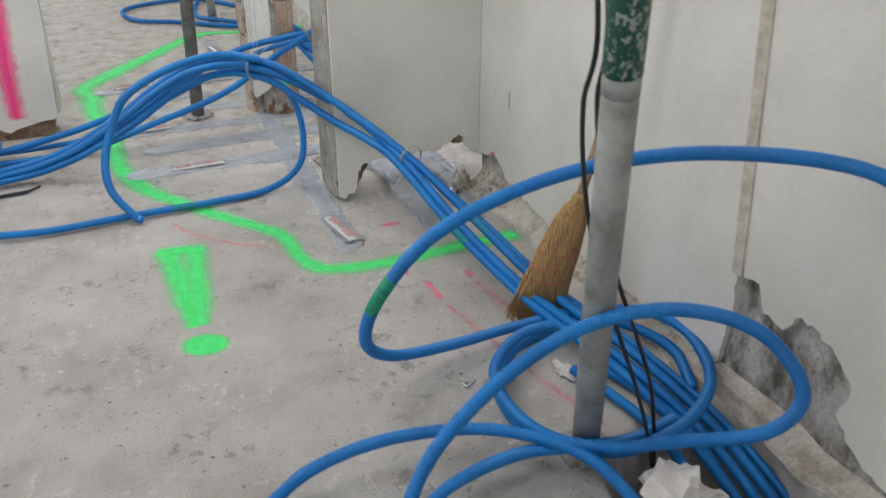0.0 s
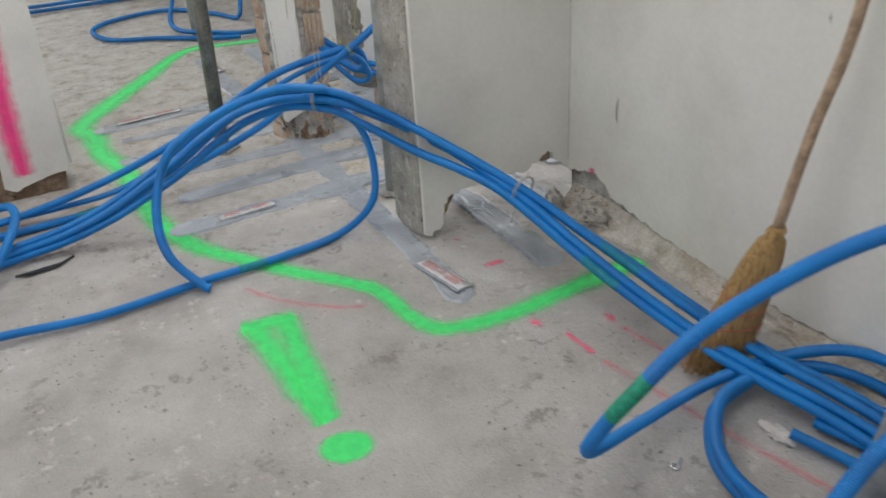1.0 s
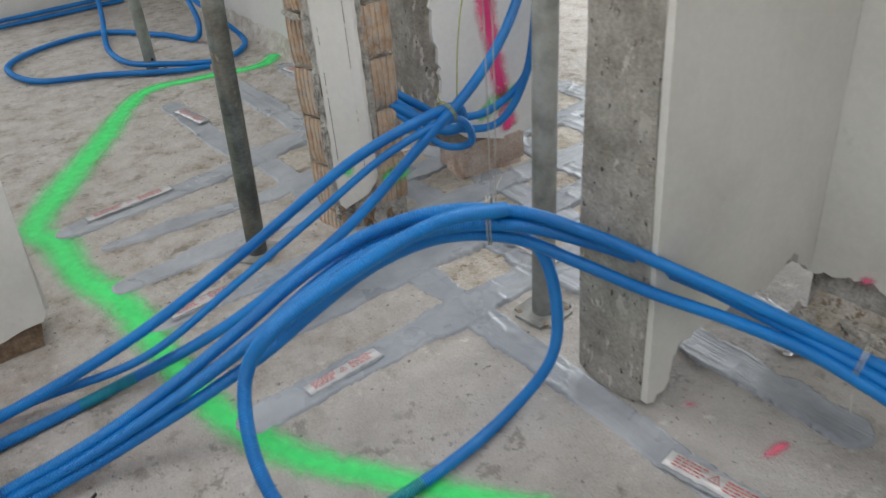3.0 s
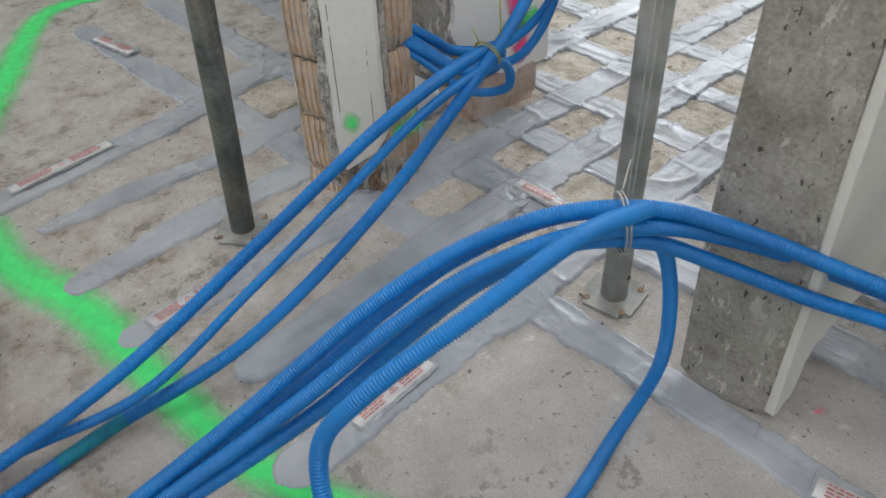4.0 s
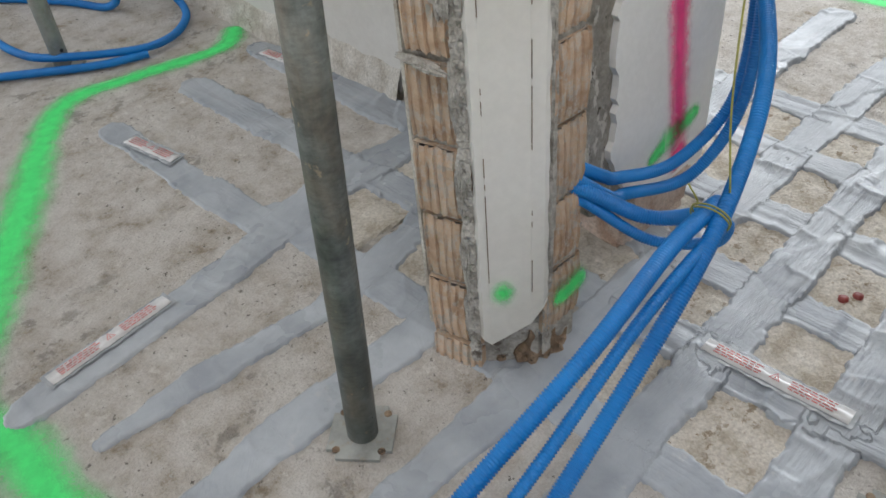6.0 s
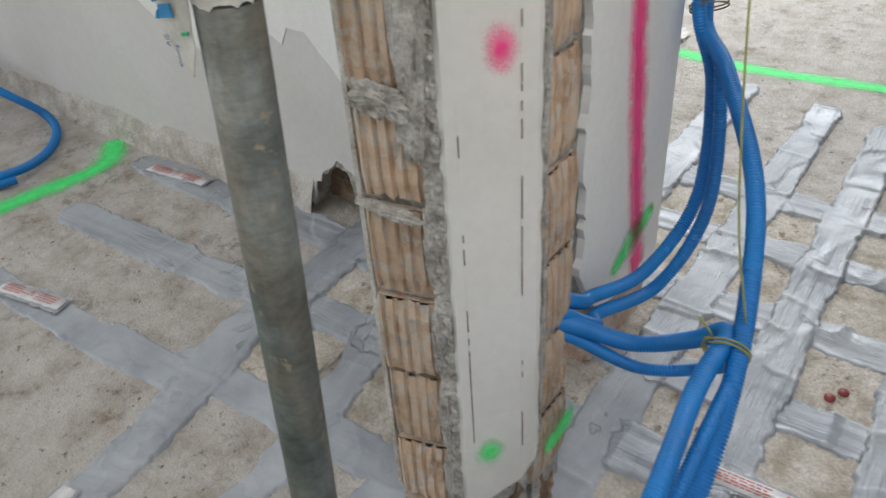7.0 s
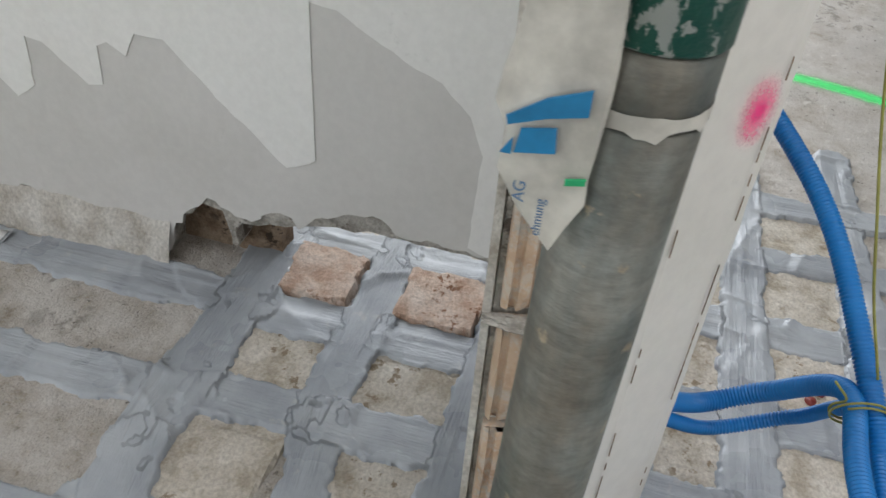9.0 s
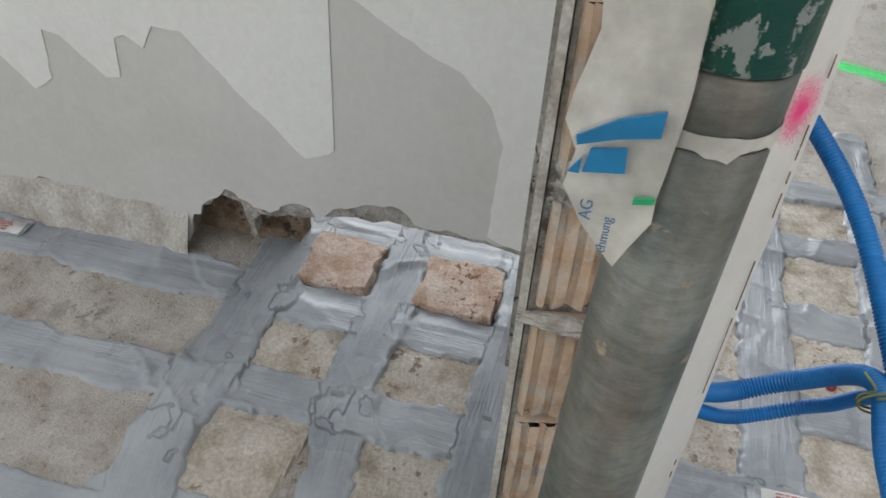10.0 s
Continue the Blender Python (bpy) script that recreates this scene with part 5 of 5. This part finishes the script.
# ---- broom ----
broom = tagged(empty("broom"), "worn straw broom with a wooden handle leaning on the wall", "broom")
neck, tip, far = Vector((1.173, 1.508, 0.410)), Vector((1.020, 1.540, 0.02)), Vector((1.154, 1.568, 0.02))
wide = Vector((0.86, -0.50, 0.0)).normalized()
thin = Vector((0.50, 0.86, 0.0)).normalized()
low = Vector((1.073, 1.551, 0.03))
verts, faces = [], []
steps = [(0.0, 0.016, 0.015), (0.03, 0.022, 0.02), (0.06, 0.019, 0.018), (0.09, 0.030, 0.024), (0.2, 0.042, 0.028), (0.45, 0.055, 0.030), (0.75, 0.066, 0.027), (0.9, 0.068, 0.022)]
for f, a, b in steps:
    c = neck + (low - neck) * f
    for k in range(40):
        g = k / 40 * 2 * math.pi
        j = 1 + (0.06 * math.sin(g * 13 + f * 3) if f > 0.08 else 0)
        verts.append(c + wide * math.cos(g) * a * j + thin * math.sin(g) * b * j)
for r in range(len(steps) - 1):
    faces += [(r * 40 + k, r * 40 + (k + 1) % 40, r * 40 + 40 + (k + 1) % 40, r * 40 + 40 + k) for k in range(40)]
faces += [tuple(range(39, -1, -1)), tuple(range((len(steps) - 1) * 40, len(steps) * 40))]
raw("broom_head", verts, faces, STRAW, broom, "bound dry straw", True)
rng = random.Random(3)
verts, faces = [], []
for k in range(420):
    g, rr = rng.uniform(0, 2 * math.pi), math.sqrt(rng.random())
    u, v = math.cos(g) * rr, math.sin(g) * rr
    a = neck + (low - neck) * rng.uniform(0.55, 0.85) + wide * u * 0.066 + thin * v * 0.028
    b = neck + (low - neck) * rng.uniform(0.95, 1.03) + wide * (u * 0.078 + rng.uniform(-0.012, 0.012)) + thin * (v * 0.035 + rng.uniform(-0.006, 0.006))
    b.z = max(b.z, 0.004)
    b0 = len(verts)
    for q in (a, b):
        for dx, dy in ((0.0013, 0), (-0.0007, 0.0011), (-0.0007, -0.0011)):
            verts.append(q + wide * dx + thin * dy)
    faces += [(b0, b0 + 1, b0 + 4, b0 + 3), (b0 + 1, b0 + 2, b0 + 5, b0 + 4), (b0 + 2, b0, b0 + 3, b0 + 5)]
raw("bristles", verts, faces, STRAW, broom, "frayed straw ends")
for f, a, b in ((0.45, 0.057, 0.032), (0.56, 0.061, 0.031), (0.67, 0.066, 0.030)):
    c = neck + (low - neck) * f
    pts = [tuple(c + wide * math.cos(k / 30 * 2 * math.pi) * a + thin * math.sin(k / 30 * 2 * math.pi) * b) for k in range(31)]
    tube("stitching", pts, 0.0013, RED_THREAD, broom, "red stitching thread", 0.008, 5)
tube("handle", [tuple(neck - (neck - low) * 0.02), (1.229, 1.509, 0.620), (1.278, 1.489, 0.860), (1.312, 1.48, 1.30)], 0.0125, WOOD, broom, "worn wooden handle", 0.03, 12)

# ---- hanging black cables beside the near prop ----
for pts in ([(0.75, 0.97, 1.6), (0.827, 0.916, 1.032), (0.839, 0.938, 0.859), (0.886, 0.960, 0.669), (0.932, 0.966, 0.508), (1.009, 0.975, 0.331), (1.067, 0.982, 0.181), (1.095, 0.977, 0.0), (1.090, 0.945, -0.135)],
            [(0.72, 0.98, 1.6), (0.817, 0.930, 1.032), (0.835, 0.974, 0.844), (0.857, 0.979, 0.682), (0.903, 0.985, 0.519), (0.965, 0.972, 0.345), (1.028, 0.969, 0.181), (1.081, 0.966, 0.0), (1.080, 0.935, -0.135)]):
    tagged(tube("black_cable", pts, 0.0045, BLACK, None, "", 0.015, 8), "thin black cable hanging into the floor pit", "cable", "hanging cables")

# ---- clutter ----
def lump(name, centre, size, mat, label, category, seed, spikes=0.4):
    bm = bmesh.new()
    bmesh.ops.create_icosphere(bm, subdivisions=3, radius=1)
    for v in bm.verts:
        q = v.co * 1.7 + Vector((seed * 3.7, seed, 0))
        s = 1 + spikes * noise.noise(q) + spikes * 0.7 * noise.noise(q * 3)
        v.co = Vector((centre[0] + v.co.x * size[0] * s, centre[1] + v.co.y * size[1] * s, max(centre[2] + v.co.z * size[2] * s, centre[2] - size[2] * 0.6)))
    return tagged(part(name, bm, mat), label, category)


lump("crumpled_paper", (1.047, 0.832, 0.03), (0.06, 0.07, 0.05), PAPER, "crumpled pale paper rag by the floor pit", "paper", 1, 0.6)
lump("crumpled_paper", (1.140, 0.793, -0.03), (0.05, 0.05, 0.04), PAPER, "crumpled pale paper rag in the floor pit", "paper", 2, 0.6)
lump("mortar_lump", (1.296, 2.353, 0.041), (0.035, 0.08, 0.035), MORTAR, "broken mortar lump at the wall foot", "rubble", 3, 0.5)
lump("mortar_lump", (1.244, 2.496, 0.031), (0.035, 0.04, 0.05), MORTAR, "broken mortar lump under the stub wall", "rubble", 4, 0.5)
lump("foil_scrap", (1.184, 2.482, 0.023), (0.035, 0.04, 0.015), FOIL, "crumpled bright foil under the stub wall", "foil", 5, 0.8)
lump("paper_scrap", (1.057, 1.322, 0.008), (0.02, 0.035, 0.008), PAPER, "torn white paper scrap on concrete", "paper", 6, 0.7)
lump("paper_scrap", (2.882, 4.224, 0.01), (0.06, 0.035, 0.012), PAPER, "torn white paper scrap on the far floor", "paper", 7, 0.7)
lump("mortar_lump", (3.217, 3.458, 0.015), (0.05, 0.04, 0.025), MORTAR, "broken mortar lump on the far floor", "rubble", 9, 0.6)
lump("paper_scrap", (3.265, 3.204, 0.01), (0.05, 0.03, 0.012), PAPER, "torn white paper scrap on the far floor", "paper", 10, 0.7)
lump("mortar_lump", (3.132, 3.328, 0.01), (0.03, 0.03, 0.015), MORTAR, "small broken mortar lump on the far floor", "rubble", 11, 0.6)
lump("mortar_lump", (2.795, 4.506, 0.01), (0.05, 0.03, 0.012), MORTAR, "small dark rubble piece on the far floor", "rubble", 8, 0.7)
for k, (x, y) in enumerate([(1.303, 3.261), (1.330, 3.242)]):
    tagged(tube("pipe_stub", [(x, y, -0.03), (x + 0.003, y, 0.006)], 0.011, RED_PIPE, None, "", 0.01, 14), "red brown pipe stub in a floor block", "pipe", "pipe stubs")
for k, (x, y, a) in enumerate([(0.80, 1.36, 0.4)]):
    pts = [(x + 0.010 * math.cos(a + g * 0.5), y + 0.010 * math.sin(a + g * 0.5), 0.005) for g in range(9)] + [(x + 0.026 * math.cos(a), y + 0.026 * math.sin(a), 0.004)]
    tagged(tube("metal_clip", pts, 0.003, FOIL, None, "", 0.006, 8), "small bent metal clip on concrete", "clip", "metal clips")
bm = bmesh.new()
pts = [(-0.452, 3.044), (-0.396, 3.055), (-0.311, 3.065), (-0.269, 3.086), (-0.321, 3.044), (-0.405, 3.032)]
f = [bm.verts.new((x, y, 0.006)) for x, y in pts]
g = [bm.verts.new((x, y, 0.010 + 0.006 * math.sin(x * 40))) for x, y in pts]
bm.faces.new(f[::-1])
bm.faces.new(g)
for k in range(len(f)):
    bm.faces.new((f[k - 1], f[k], g[k], g[k - 1]))
tagged(part("rubber_strip", bm, BLACK), "scrap of black rubber on concrete", "scrap")

# loose grit and chips
rng = random.Random(11)
verts, faces = [], []
spots = [(-0.15, 1.75, 0.5, 110), (0.15, 2.3, 0.9, 160), (0.35, 2.8, 0.4, 130), (1.1, 1.5, 0.35, 120), (0.0, 3.7, 0.5, 120), (0.4, 4.0, 0.6, 140), (1.15, 2.2, 0.3, 150), (0.6, 4.8, 0.6, 160), (-0.3, 4.8, 0.7, 90)]
for cx, cy, r, n in spots:
    for _ in range(n):
        x, y = cx + rng.gauss(0, r * 0.6), cy + rng.gauss(0, r * 0.6)
        if x > 1.3 or channel_distance(np.array([x]), np.array([y]))[0] < 0.0:
            continue
        s = 0.0015 + 0.006 * rng.random() ** 4
        z = float(floor_height(np.array([x]), np.array([y]))[0])
        b0 = len(verts)
        for dx, dy, dz in ((1, 0, 0), (-0.4, 0.9, 0), (-0.6, -0.8, 0), (0.1, 0.1, 0.9)):
            verts.append((x + dx * s * rng.uniform(0.6, 1.4), y + dy * s * rng.uniform(0.6, 1.4), z + dz * s * rng.uniform(0.5, 1)))
        faces += [(b0, b0 + 1, b0 + 3), (b0 + 1, b0 + 2, b0 + 3), (b0 + 2, b0, b0 + 3)]
tagged(raw("grit", verts, faces, MORTAR), "loose mortar grit on concrete", "grit", kind="stuff")

# ---- blocks of screed left standing between the channels ----
PX = [(0.735, 0.932), (1.022, 1.166), (1.257, 1.429), (1.513, 1.680), (1.762, 1.916)]
PY = [(3.172, 3.333), (3.426, 3.563), (3.655, 3.820), (3.926, 4.113), (4.209, 4.376)]
for a, (x0, x1) in enumerate(PX):
    for b, (y0, y1) in enumerate(PY):
        n = 38
        u = np.linspace(-0.26, 1.26, n)
        U, V = np.meshgrid(u, u, indexing="ij")
        X, Y = x0 + (x1 - x0) * U, y0 + (y1 - y0) * V
        ex = np.maximum(np.abs(X - (x0 + x1) / 2) - (x1 - x0) / 2 + 0.018, 0)
        ey = np.maximum(np.abs(Y - (y0 + y1) / 2) - (y1 - y0) / 2 + 0.018, 0)
        d = np.hypot(ex, ey) - (0.018 if a == 2 and b >= 3 else 0.044) + 0.012 * vnoise(X, Y, 15, 40 + a) + 0.008 * vnoise(X, Y, 48, 41)
        s = np.clip((0.004 - d) / 0.009, 0, 1)
        hot = a == 2 and b >= 3
        top = 0.0005 + (0.013 if hot else 0) + 0.004 * vnoise(X, Y, 14, 42 + b) + 0.0025 * vnoise(X, Y, 60, 43) - 0.012 * np.clip(vnoise(X, Y, 24, 44) - 0.15, 0, 1)
        Z = -0.034 + (0.034 + top) * s
        i = (np.arange(n - 1)[:, None] * n + np.arange(n - 1)[None]).reshape(-1)
        raw("floor_block", np.stack([X, Y, Z], -1).reshape(-1, 3), np.stack([i, i + n, i + n + 1, i + 1], 1).tolist(), TERRACOTTA if hot else SCREED, floor, "", False)
